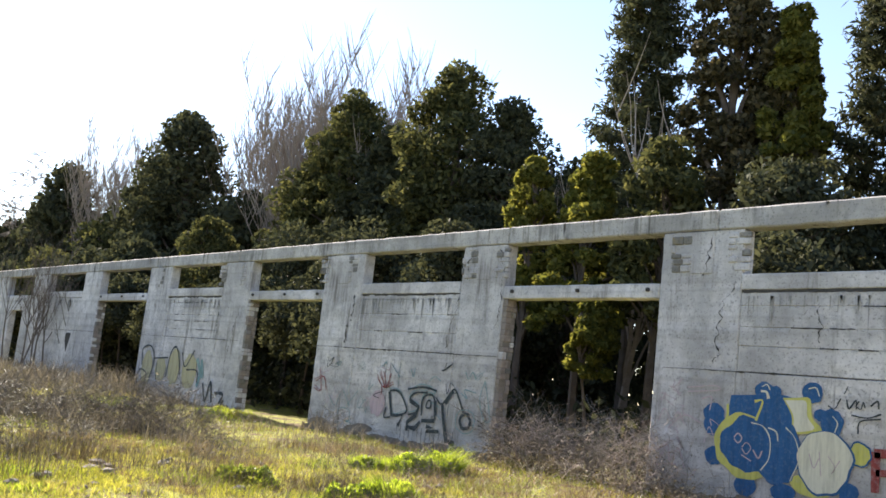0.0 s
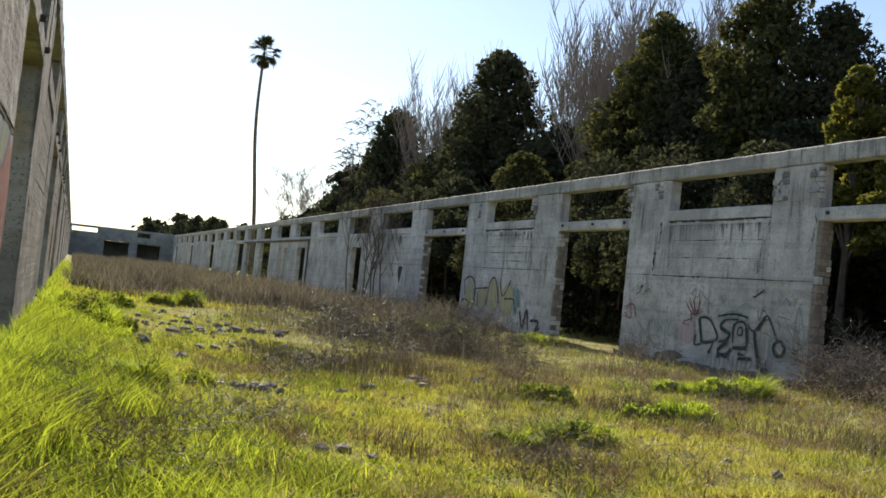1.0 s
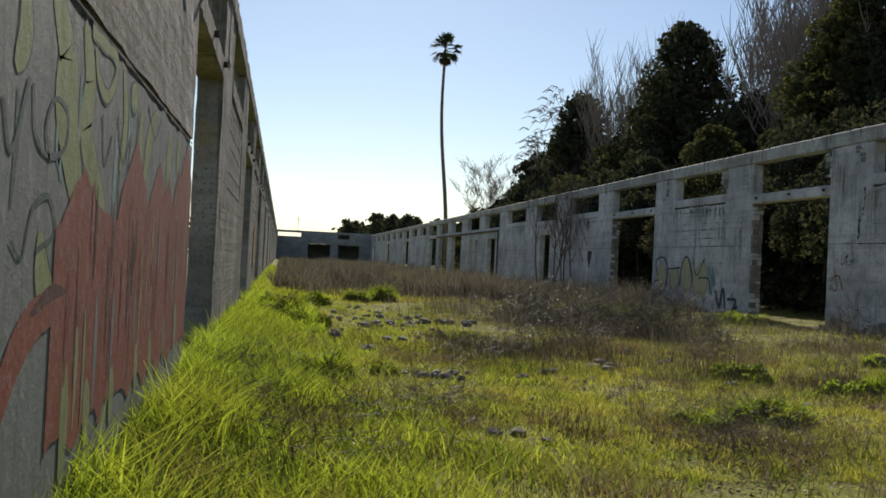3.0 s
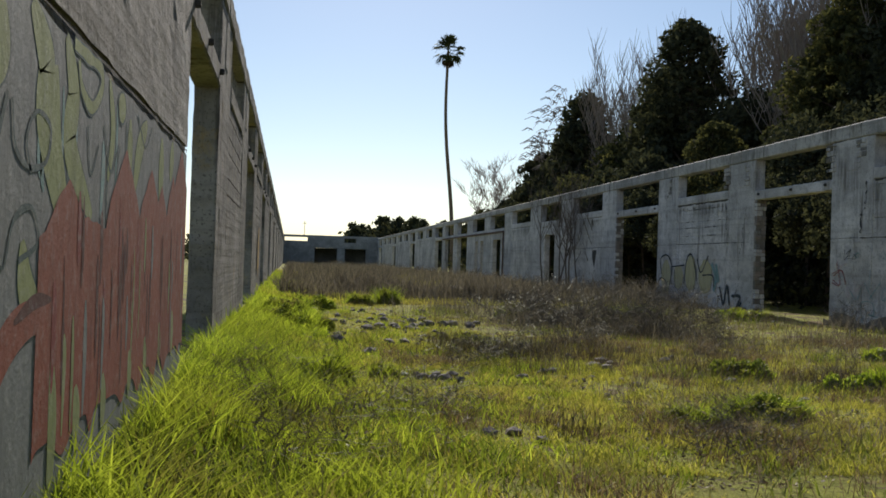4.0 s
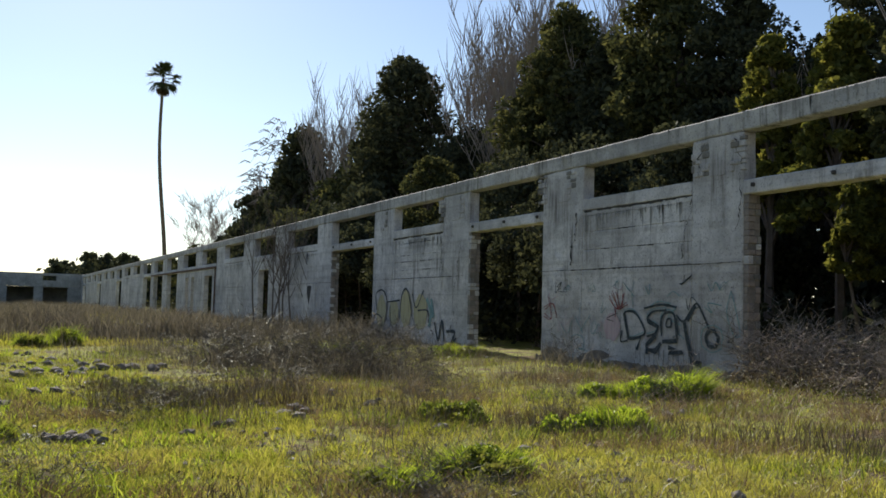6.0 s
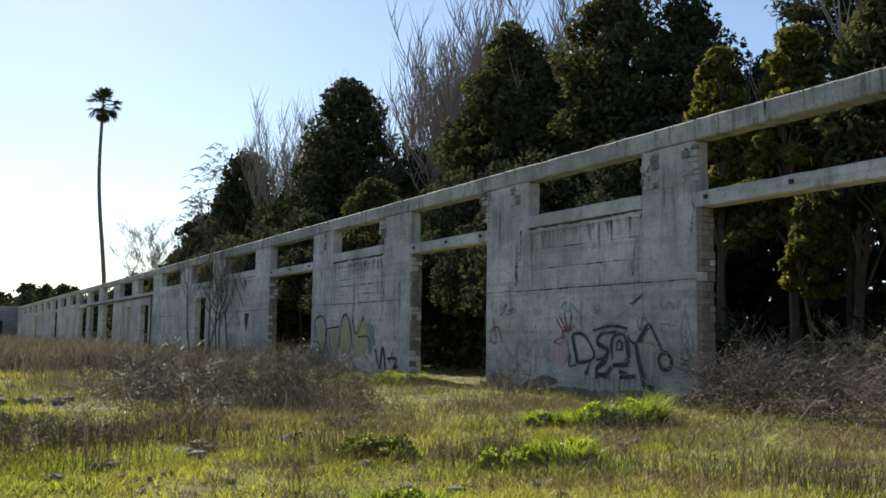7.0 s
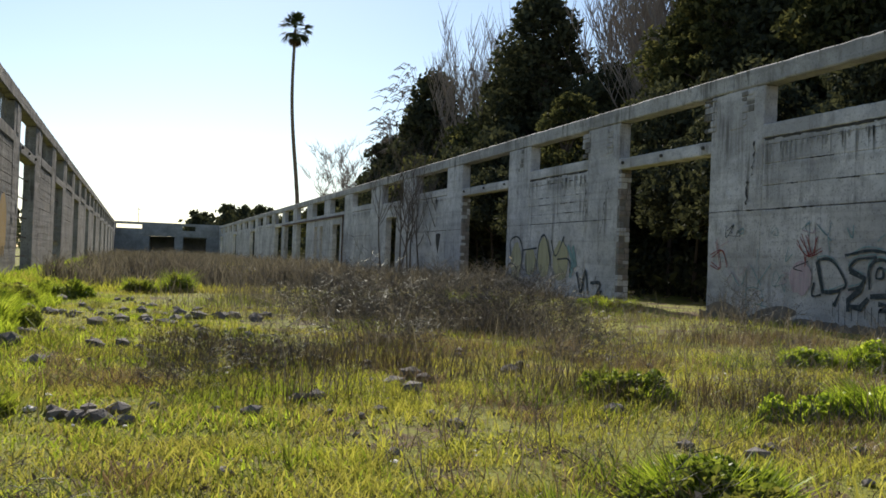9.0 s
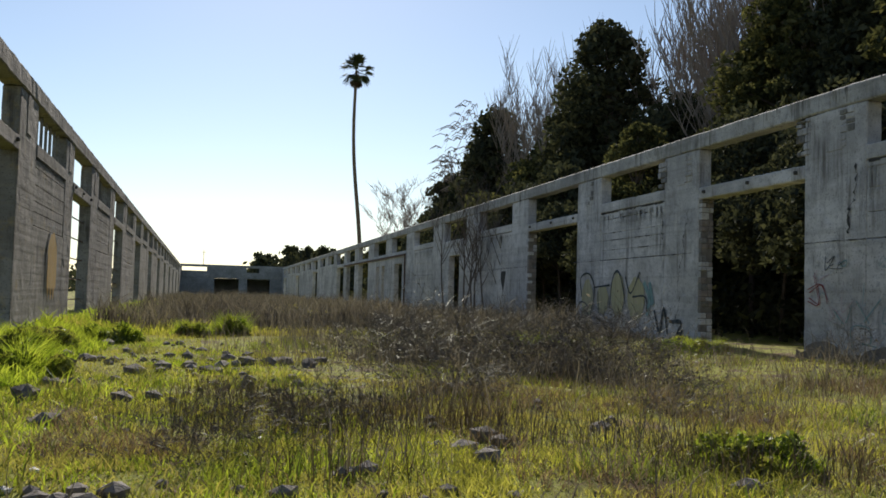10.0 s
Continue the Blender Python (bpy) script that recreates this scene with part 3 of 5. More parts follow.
def leafy_tree(x, y, height, radius, leaf, label, seed, low=0.1, clumps=70, per=90, size=0.26, taper=0.55, name="tree"):
    """Trunk with limbs and a crown of leaf clumps with an uneven outline."""
    rng = np.random.default_rng(seed)
    rnd = random.Random(seed)
    z0 = ground_z(x, y)
    tree = empty(name, label, "tree", "woods behind the wall", at=(x, y, z0))
    lean = Vector((rnd.uniform(-0.4, 0.4), rnd.uniform(-0.4, 0.4), 0))
    trunk = [(Vector((x, y, z0 - 0.2)) + lean * (k / 6) ** 2 + Vector((0, 0, (height * 0.9) * k / 6)), 0.02 * height * (1 - 0.85 * k / 6)) for k in range(7)]
    paths = [trunk]
    centres = []
    for k in range(clumps):
        f = low + (1 - low) * (k + 0.5) / clumps
        env = radius * (math.sin(math.pi * min(1, 0.12 + 0.88 * f)) ** taper) * (0.75 + 0.5 * rnd.random())
        a = k * 2.39996 + rnd.uniform(-0.4, 0.4)
        d = env * (0.55 + 0.45 * rnd.random())
        c = Vector((x + d * math.cos(a), y + d * math.sin(a), z0 + height * f + rnd.uniform(-0.4, 0.4)))
        cr = radius * rnd.uniform(0.22, 0.42)
        p = rng.normal(size=(per, 3))
        p /= np.linalg.norm(p, axis=1)[:, None]
        p *= (cr * (0.45 + 0.55 * rng.random(per) ** 0.5))[:, None] * np.array([1, 1, 0.75])
        centres.append(np.array(c) + p)
        if k % 2 == 0:
            b = Vector((x, y, z0 + height * max(0.06, f - 0.12))) + lean * f * f
            paths.append([(b, 0.006 * height), (b.lerp(c, 0.5) + Vector((0, 0, 0.2)), 0.004 * height), (c, 0.0015 * height)])
    V, F = tubes(paths)
    pydata("trunk", V, F, BARK, tree)
    v, f = quad_cloud(np.concatenate(centres), size, rng)
    link_mesh("crown", arrays_mesh("crown", v, 4, f), leaf, tree)
    return tree


def branch_paths(start, way, length, radius, depth, rnd, up=0.3, kids=4, out=None, wobble=0.18, thin=0.006):
    out = [] if out is None else out
    p, path = start.copy(), [(start.copy(), radius)]
    d = way.normalized()
    steps = 5 if depth > 0 else 3
    for k in range(1, steps + 1):
        d = (d + Vector((rnd.uniform(-1, 1), rnd.uniform(-1, 1), rnd.uniform(-0.6, 1))) * wobble + Vector((0, 0, up * 0.15))).normalized()
        p = p + d * length / steps
        path.append((p.copy(), radius * (1 - 0.75 * k / steps)))
    out.append(path)
    if depth > 0:
        for i in range(kids):
            k = rnd.uniform(0.3, 1.0) * steps
            j = min(int(k), steps - 1)
            b = path[j][0].lerp(path[j + 1][0], k - j)
            side = Vector((rnd.uniform(-1, 1), rnd.uniform(-1, 1), 0)).normalized()
            w = (d * 0.7 + side * 0.75 + Vector((0, 0, up))).normalized()
            branch_paths(b, w, length * rnd.uniform(0.42, 0.65), max(thin, path[j][1] * 0.55), depth - 1, rnd, up, kids, out, wobble, thin)
    return out


def bare_tree(x, y, height, label, seed, stems=1, up=0.5, depth=3, kids=5, mat=BARK_PALE, name="bare_tree", radius=None, group="bare trees"):
    rnd = random.Random(seed)
    z0 = ground_z(x, y)
    tree = empty(name, label, "tree", group, at=(x, y, z0))
    paths = []
    for s in range(stems):
        w = Vector((rnd.uniform(-0.25, 0.25), rnd.uniform(-0.25, 0.25), 1)) if stems > 1 else Vector((rnd.uniform(-0.08, 0.08), rnd.uniform(-0.08, 0.08), 1))
        branch_paths(Vector((x + rnd.uniform(-0.2, 0.2) * (stems - 1), y + rnd.uniform(-0.2, 0.2) * (stems - 1), z0 - 0.15)), w, height * rnd.uniform(0.62, 0.75), radius or height * 0.011, depth, rnd, up, kids, paths, 0.12, 0.026 if height > 8 else 0.008)
    trunk, twigs = paths[:1], paths[1:]
    V, F = tubes(trunk, 7)
    pydata("trunk", V, F, mat, tree)
    V, F = tubes(twigs, 3)
    pydata("twig_crown", V, F, mat, tree)
    return tree


CONIFER = "dark green dense evergreen tree behind the wall"
OLIVE = "olive green evergreen tree behind the wall"
YELLOW = "yellow-green acacia-like bush lit by the sun"
# main row, from the far end back towards the start
for i, (x, y, h, r, leaf) in enumerate([
        (24, 79, 10.8, 2.9, LEAF_DARK), (24, 68, 14.3, 3.1, LEAF_DARK), (24.5, 73, 12.4, 2.9, LEAF_DARK), (24.5, 57.5, 10.5, 3.0, LEAF_OLIVE), (24, 48.0, 15.6, 3.0, LEAF_DARK), (24.4, 51.5, 13.4, 2.7, LEAF_DARK), (25, 41, 10.0, 3.6, LEAF_DARK),
        (24, 30.4, 13.8, 2.4, LEAF_OLIVE), (24.4, 33.2, 11.4, 2.6, LEAF_OLIVE), (24.2, 27.6, 11.6, 2.4, LEAF_DARK), (24, 23.7, 13.6, 2.4, LEAF_OLIVE), (24.2, 20.4, 11.9, 2.3, LEAF_DARK), (24.6, 25.6, 10.8, 2.6, LEAF_DARK), (25.4, 17.8, 9.4, 2.2, LEAF_DARK),
        (24, 11.0, 16.5, 1.5, LEAF_BROWN), (24.3, 9.5, 12.6, 1.5, LEAF_BROWN), (23.6, 8.7, 12.6, 1.0, LEAF_YELLOW), (25, 3.2, 15.5, 3.0, LEAF_DARK), (24, -2.5, 15.0, 4.0, LEAF_OLIVE), (25, 88, 9.0, 3.0, LEAF_DARK), (25, 98, 7.5, 3.0, LEAF_DARK)]):
    label = YELLOW if leaf is LEAF_YELLOW else "olive-brown drooping evergreen tree behind the wall" if leaf is LEAF_BROWN else OLIVE if leaf is LEAF_OLIVE else CONIFER
    leafy_tree(x, y, h, r, leaf, label, 100 + i, 0.08, 105, 240 if y < 35 else 170 if y < 60 else 120, 0.105 if y < 21 else 0.13 if y < 40 else 0.18 if y < 60 else 0.24)


def pine_tree(x, y, height, radius, seed):
    """A pine: straight trunk, whorls of limbs that dip and turn up, tufts of needles on their outer halves."""
    rng, rnd = np.random.default_rng(seed), random.Random(seed)
    z0 = ground_z(x, y)
    tree = empty("pine_tree", "tall dark pine with tufted layered branches behind the wall", "tree", "woods behind the wall", at=(x, y, z0))
    V, F = tubes([[(Vector((x + 0.1 * math.sin(k), y, z0 - 0.2 + height * k / 8)), 0.24 * (1 - 0.93 * k / 8)) for k in range(9)]], 7)
    pydata("trunk", V, F, BARK, tree)
    limbs, tufts = [], []
    levels = 17
    for k in range(levels):
        f = 0.3 + 0.7 * k / (levels - 1)
        reach = radius * (1.08 - f) ** 0.55 * 1.15
        for j in range(6):
            q = 1.05 * j + 0.7 * k + rnd.uniform(-0.3, 0.3)
            L = reach * rnd.uniform(0.55, 1.15) + 0.15
            b = Vector((x, y, z0 + height * f + rnd.uniform(-0.25, 0.1)))
            way = Vector((math.cos(q), math.sin(q), 0))
            path = [(b, 0.05), (b + way * L * 0.5 - Vector((0, 0, 0.06 * L)), 0.035), (b + way * L + Vector((0, 0, 0.16 * L)), 0.012)]
            limbs.append(path)
            for u in (0.45, 0.62, 0.78, 0.9, 1.0):
                c = path[1][0].lerp(path[2][0], (u - 0.5) * 2) if u > 0.5 else path[0][0].lerp(path[1][0], 2 * u)
                p = rng.normal(size=(46, 3)) * np.array([0.2, 0.2, 0.13])
                tufts.append(p + np.array(c) + np.array([0, 0, 0.08]))
    V, F = tubes(limbs, 4)
    pydata("limbs", V, F, BARK, tree)
    v, f = quad_cloud(np.concatenate(tufts), 0.14, rng, 0.0, 0.3)
    link_mesh("crown", arrays_mesh("crown", v, 4, f), LEAF_DARK, tree)


pine_tree(24.2, 14.4, 15.6, 2.0, 171)
pine_tree(26.5, 7.2, 14.6, 2.2, 172)
pine_tree(26.0, 5.0, 14.2, 2.0, 173)
# lower trees and bushes close behind the wall
for i, (x, y, h, r, leaf) in enumerate([
        (20, 14.9, 8.3, 0.8, LEAF_YELLOW), (20, 12.6, 8.2, 1.0, LEAF_YELLOW), (20.3, 10.4, 8.1, 1.3, LEAF_OLIVE), (20.5, 18.6, 6.4, 1.8, LEAF_DARK), (19.5, 34.5, 7.6, 1.6, LEAF_OLIVE), (20, 27.5, 6.4, 2.2, LEAF_DARK),
        (19.5, 42.5, 6.6, 2.2, LEAF_DARK), (20, 49, 6.4, 2.4, LEAF_DARK), (20, 57, 6.6, 2.4, LEAF_OLIVE), (20, 65, 6.2, 2.6, LEAF_DARK), (20.5, 6.8, 7.4, 1.8, LEAF_DARK),
        (20, 0.5, 7.6, 2.4, LEAF_OLIVE), (20, 22.8, 6.2, 2.2, LEAF_DARK), (20, 73, 6.0, 2.6, LEAF_DARK), (20, -6, 9, 3.0, LEAF_DARK), (19, 82, 5.6, 2.4, LEAF_OLIVE), (19.0, 11.2, 3.8, 0.6, LEAF_YELLOW)]):
    leafy_tree(x, y, h, r, leaf, YELLOW if leaf is LEAF_YELLOW else OLIVE if leaf is LEAF_OLIVE else CONIFER, 300 + i, 0.45 if h > 5 else 0.62, 60, 170 if y < 40 else 110, 0.1 if y < 40 else 0.16, 0.4, "bush" if h < 5 else "tree")
# scrub that leans over the wall from behind
for i in range(15):
    y = -8.5 + 4.6 * i + 0.8 * math.sin(i * 3.3)
    if not 8.5 < y < 17.0:
        leafy_tree(17.7 + 0.5 * math.sin(i * 1.9), y, 4.0 + 0.5 * math.sin(i * 2.7), 1.7, LEAF_DARK, "dark scrubby tree close behind the wall", 400 + i, 0.55, 46, 150 if y < 40 else 100, 0.1 if y < 40 else 0.15, 0.4)
# second row that closes the woods
for i in range(16):
    y = -14 + 7.5 * i
    leafy_tree(32.5 + 3 * math.sin(i * 2.1), y, 9.0 + 1.5 * math.sin(i * 1.7) - 0.02 * max(0, y - 30), 5.0, LEAF_DARK, CONIFER, 500 + i, 0.02, 70, 64 if 0 < y < 32 else 70, 0.35, 0.35)
# bare trees among them
for i, (x, y, h) in enumerate([(25.5, 62.0, 14.1), (25.5, 59.5, 13.5), (26, 57.0, 13.6), (26, 64.5, 12.5), (27, 46.0, 14.3), (27, 43.6, 13.9), (27, 41.4, 14.7), (27, 39.0, 14.5), (26, 36.4, 15.6), (26.4, 34.4, 16.1), (26.2, 32.6, 14.7), (26.5, 29.0, 13.4), (26.5, 27.2, 13.0), (25.5, 18.6, 9.0)]):
    bare_tree(x, y, h, "leafless poplar-like tree with upright twigs", 700 + i, 3, 0.8, 3, 6, BARK_TWIG)


def arching_canes(x, y, height, reach, seed):
    """Tall thin canes that rise together and bow over to one side, with drooping side shoots."""
    rnd = random.Random(seed)
    z0 = ground_z(x, y)
    clump = empty("cane_clump", "tall arching feathery canes above the trees", "canes", "canes above the trees", at=(x, y, z0))
    for k in range(7):
        h, out = height * rnd.uniform(0.9, 1.04), reach * rnd.uniform(0.5, 1.1)
        way = Vector((rnd.uniform(-0.7, 0.3), 1, 0)).normalized()
        base = Vector((x + rnd.uniform(-0.5, 0.5), y + rnd.uniform(-0.5, 0.5), z0 - 0.1))
        line = []
        for i in range(17):
            t = i / 16
            over = max(0.0, (t - 0.55) / 0.45)
            line.append((base + way * out * over ** 1.5 + Vector((0, 0, h * (min(t, 0.8) / 0.8 if t < 0.8 else 1 - 0.12 * ((t - 0.8) / 0.2) ** 2))), 0.05 * (1 - 0.75 * t)))
        paths = [line]
        for i in range(9, 17):
            for s in range(3):
                p = line[i][0]
                w = way * rnd.uniform(0.3, 1.0) + Vector((rnd.uniform(-0.5, 0.5), rnd.uniform(-0.3, 0.3), 0.35))
                L = rnd.uniform(0.7, 1.7)
                paths.append([(p, 0.04), (p + w * L * 0.5, 0.035), (p + w * L - Vector((0, 0, 0.35 * L)), 0.02)])
        V, F = tubes(paths, 3)
        pydata("cane", V, F, BARK_TWIG, clump)


arching_canes(23.4, 70.5, 15.6, 4.0, 790)
arching_canes(23.0, 75.5, 12.4, 2.8, 791)
bare_tree(24, 100, 10.5, "leafless rounded tree in the distance", 720, 3, 0.25, 4, 5, BARK_PALE)
bare_tree(13.2, 37.2, 5.4, "leafless multi-stemmed sapling against the wall", 731, 8, 0.6, 2, 7, BARK, "bare_sapling", 0.06)

bare_tree(23.2, 13.6, 9.6, "pale leafless young tree behind the wall", 741, 2, 0.9, 2, 6, BARK_PALE)
for x, y, h, r in ((15.9, 42.6, 2.8, 0.7), (16.6, 31.6, 2.6, 0.6)):
    leafy_tree(x, y, h, r, LEAF_YELLOW, YELLOW, int(y * 10), 0.05, 24, 90, 0.07, 0.4, "bush")

# far tree line
rng = np.random.default_rng(5)
cs = []
for k in range(150):
    cx, cy = rng.uniform(12.5, 75), rng.uniform(168, 190)
    hh = rng.uniform(6.5, 9.5) * (1 if cx > 18 else 0.85)
    n = 330
    p = rng.normal(size=(n, 3)) * np.array([2.6, 2.6, 0.35])
    f = rng.random(n)
    p = p * (1.15 - f)[:, None]
    p[:, 2] += f * hh
    cs.append(p + np.array([cx, cy, ground_z(cx, cy)]))
for k in range(170):
    cx, cy = rng.uniform(-160, -6), rng.uniform(90, 240)
    n, hh = 70, rng.uniform(3.5, 5.5)
    f = rng.random(n)
    p = rng.normal(size=(n, 3)) * np.array([2.2, 2.2, 0.3]) * (1.15 - f)[:, None]
    p[:, 2] += f * hh
    cs.append(p + np.array([cx, cy, ground_z(cx, cy)]))
v, f = quad_cloud(np.concatenate(cs), 0.6, rng)
tagged(link_mesh("far_woods", arrays_mesh("far_woods", v, 4, f), LEAF_DARK), "dark distant line of evergreen trees", "trees", kind="stuff")

# undergrowth in the shade behind the long wall
cs = []
for k in range(900):
    cx, cy = rng.uniform(17.2, 33), rng.uniform(-12, 95)
    n, hh = 60, rng.uniform(0.4, 1.7) * (0.7 + 0.5 * (cx > 18))
    p = rng.normal(size=(n, 3)) * np.array([0.6, 0.6, 0.2])
    p[:, 2] = np.abs(p[:, 2]) + rng.random(n) * hh
    cs.append(p + np.array([cx, cy, ground_z(cx, cy)]))
v, f = quad_cloud(np.concatenate(cs), 0.16, rng)
tagged(link_mesh("undergrowth", arrays_mesh("undergrowth", v, 4, f), LEAF_DARK), "dark tangled undergrowth behind the wall", "undergrowth", kind="stuff")


# palm
def palm_tree(x, y, crown_z, seed=9):
    rnd = random.Random(seed)
    z0 = ground_z(x, y)
    tree = empty("palm_tree", "very tall slender fan palm with a small crown", "palm tree", at=(x, y, z0))
    path = [(Vector((x + 1.5 * (1 - k / 14) ** 1.3 + 0.25 * math.sin(k * 0.5), y, z0 - 0.3 + (crown_z - z0 + 0.6) * k / 14)), 0.30 - 0.12 * k / 14) for k in range(15)]
    V, F = tubes([path], 8)
    pydata("trunk", V, F, PALM_BARK, tree)
    top = path[-1][0]
    rng = np.random.default_rng(seed)
    for group, n, r, mat, name in (("live", 44, 2.4, LEAF_PALM, "frond"), ("dead", 30, 1.5, SKIRT, "dead_frond")):
        for k in range(n):
            a = 2.39996 * k
            e = rnd.uniform(-0.9, 1.5) if group == "live" else rnd.uniform(-1.45, -0.9)
            d = Vector((math.cos(a) * math.cos(e), math.sin(a) * math.cos(e), math.sin(e)))
            base = top + Vector((0, 0, 0.1 if group == "live" else -0.6))
            V, F = [], []
            hub = base + d * r * 0.5
            side = d.cross(Vector((0, 0, 1)))
            side = side.normalized() if side.length > 0.05 else Vector((1, 0, 0))
            nrm = side.cross(d)
            V += [base - side * 0.03, base + side * 0.03, hub + side * 0.03, hub - side * 0.03]
            F.append((0, 1, 2, 3))
            for i in range(13):
                t = -1.25 + 2.5 * i / 12
                w = (d * math.cos(t) + side * math.sin(t)).normalized()
                tip = hub + w * r * 0.55 * (1 - 0.15 * abs(t)) - Vector((0, 0, 0.22 * r * rnd.random()))
                o = (nrm * 0.5 + side).normalized() * 0.09
                q = len(V)
                V += [hub - o * 0.5, hub + w * r * 0.25 - o, tip, hub + w * r * 0.25 + o]
                F.append((q, q + 1, q + 2, q + 3))
            pydata(name, V, F, mat, tree)


palm_tree(21.0, 121, 30.0)


# ---- grass and weeds ----
def blades(name, xs, ys, heights, width, bend, mat, label, category, seed, sway=0.35):
    """Single tapering blades, each bent over to its own side: one object that nobody could count."""
    rng = np.random.default_rng(seed)
    n = len(xs)
    z = np.array([ground_z(a, b) for a, b in zip(xs, ys)]) - 0.02
    a = rng.random(n) * 2 * np.pi
    dx, dy = np.cos(a), np.sin(a)
    t = rng.random(n) * 2 * np.pi
    wx, wy = np.cos(t), np.sin(t)
    h = heights * (0.55 + 0.75 * rng.random(n))
    b = bend * (0.3 + rng.random(n)) * h
    w = width * (0.7 + 0.6 * rng.random(n))
    s = sway * (rng.random(n) - 0.5) * h
    root, mid, tip = (np.stack(k, 1) for k in ((xs, ys, z), (xs + dx * b * 0.3, ys + dy * b * 0.3, z + h * 0.6), (xs + dx * b + wx * s, ys + dy * b + wy * s, z + h)))
    o = np.stack([wx * w, wy * w, np.zeros(n)], 1)
    v = np.stack([root - o, root + o, mid + o * 0.75, mid - o * 0.75, tip], 1).reshape(-1, 3)
    f = (np.array([[0, 1, 2], [0, 2, 3], [3, 2, 4]])[None] + 5 * np.arange(n)[:, None, None]).reshape(-1, 3)
    return tagged(link_mesh(name, arrays_mesh(name, v, 3, f), mat), label, category, kind="stuff")


def scatter(n, x0, x1, y0, y1, rng, keep=None, near=1.0):
    """Places strewn over a stretch, thinning with distance by the power near, kept by a density function."""
    xs = x0 + (x1 - x0) * rng.random(n)
    ys = y0 + (y1 - y0) * rng.random(n) ** near
    if keep:
        k = np.array([keep(a, b) for a, b in zip(xs, ys)]) > rng.random(n)
        xs, ys = xs[k], ys[k]
    return xs, ys


def patch(x, y, s, seed=0.0):
    return noise.noise(Vector((x * s + seed, y * s - seed, seed)))


def weedy(x, y):
    """How much dead weed grows at a place: bands on the wall side and across the far field."""
    v = 0.0
    if y > 22:
        v = min(1.0, (y - 22) / 5.0)
    side = (x - 3.6 - 0.2 * max(0.0, 9.0 - y)) / 3.0 + 0.8 * patch(x, y, 0.3, 20)
    v = max(v, min(0.95, side) * min(1.0, max(0.3, (y - 5.0) / 6.0)))
    if y < 11 and x > 1.8 and patch(x, y, 0.7, 40) + 0.4 * patch(x, y, 2.2, 41) > (0.2 if x < 4 else -0.04):
        v = max(v, 0.45 if x < 4 else 0.8)
    if 11.6 < x and 16.4 < y < 21.0:
        v *= 0.12
    if x > 11 and 4 < y < 10:
        v *= 0.35
    return max(0.0, min(1.0, v * (0.75 + 1.3 * patch(x, y, 0.35, 4))))


def lumps(xs, ys, scale, seed, low=0.45, high=1.6):
    """Heights that vary from clump to clump."""
    return np.array([low + (high - low) * min(1.0, max(0.0, 0.5 + 0.9 * patch(a, b, scale, seed))) for a, b in zip(xs, ys)])


rng = np.random.default_rng(21)
xs, ys = scatter(210000, -0.04, 14.0, -5.0, 26.0, rng, lambda x, y: max(0.3, 0.95 - 0.65 * weedy(x, y)) * (1.0 if x < 5 else 0.75) * (0.5 + 1.5 * max(-0.3, patch(x, y, 0.6, 1))) * (0.6 + 1.2 * max(-0.4, patch(x, y, 2.3, 5))), 1.35)
blades("short_grass", xs, ys, 0.075 * lumps(xs, ys, 1.7, 3, 0.25, 2.0), 0.0055, 0.85, GRASS_SHORT, "short sunlit yellow-green grass and moss", "grass", 1)
xs, ys = scatter(170000, 1.0, 10.0, 0.8, 11.0, rng, lambda x, y: min(1.0, max(0.05, 0.5 + 1.3 * patch(x, y, 1.1, 31) + 0.5 * patch(x, y, 3.7, 33))), 1.35)
blades("near_turf", xs, ys, 0.05 * lumps(xs, ys, 2.6, 32, 0.4, 2.2), 0.0042, 0.9, GRASS_SHORT, "close yellow-green turf in uneven patches", "grass", 22)
xs, ys = scatter(50000, -0.04, 14.0, 24.0, 70.0, rng, lambda x, y: 0.95 - 0.75 * weedy(x, y), 1.3)
blades("far_grass", xs, ys, 0.2 * lumps(xs, ys, 0.5, 6), 0.02, 0.6, GRASS_SHORT, "short green grass in the middle of the yard", "grass", 2)
xs, ys = scatter(120000, -0.05, 3.0, -4.6, 12.0, rng, lambda x, y: math.exp(-max(0, x - 0.2 - 0.5 * max(-0.5, patch(x, y, 0.5, 2))) / (0.8 if y < 4 else 0.5)) * (0.5 + 1.2 * max(-0.35, patch(x, y, 1.1, 7))), 1.5)
blades("tall_grass", xs, ys, (0.3 - 0.06 * xs) * lumps(xs, ys, 1.4, 8), 0.0055, 0.95, GRASS, "tall lush green grass along the wall", "grass", 3)
xs, ys = scatter(36000, -0.05, 2.8, -4.6, 11.0, rng, lambda x, y: (0.9 if patch(x, y, 1.6, 81) + 0.5 * patch(x, y, 4.0, 82) > 0.12 else 0.05) * math.exp(-max(0, x - 0.5) / 0.9), 1.5)
blades("tall_grass", xs, ys, (0.27 - 0.05 * xs) * lumps(xs, ys, 2.2, 83), 0.008, 1.3, GRASS_DEEP, "coarse dark green grass clumps along the wall", "grass", 84)
xs, ys = scatter(80000, 0.7, 4.6, 1.5, 21.0, rng, lambda x, y: min(1.0, max(0.02, 0.35 + 1.6 * patch(x, y, 0.7, 91))) * (1.0 if x < 3 else 0.5), 1.3)
blades("short_grass", xs, ys, 0.06 * lumps(xs, ys, 1.9, 92), 0.006, 0.9, GRASS, "fresh bright green short grass", "grass", 93)
xs, ys = scatter(12000, -0.04, 1.6, 11.0, 60.0, rng, None, 1.6)
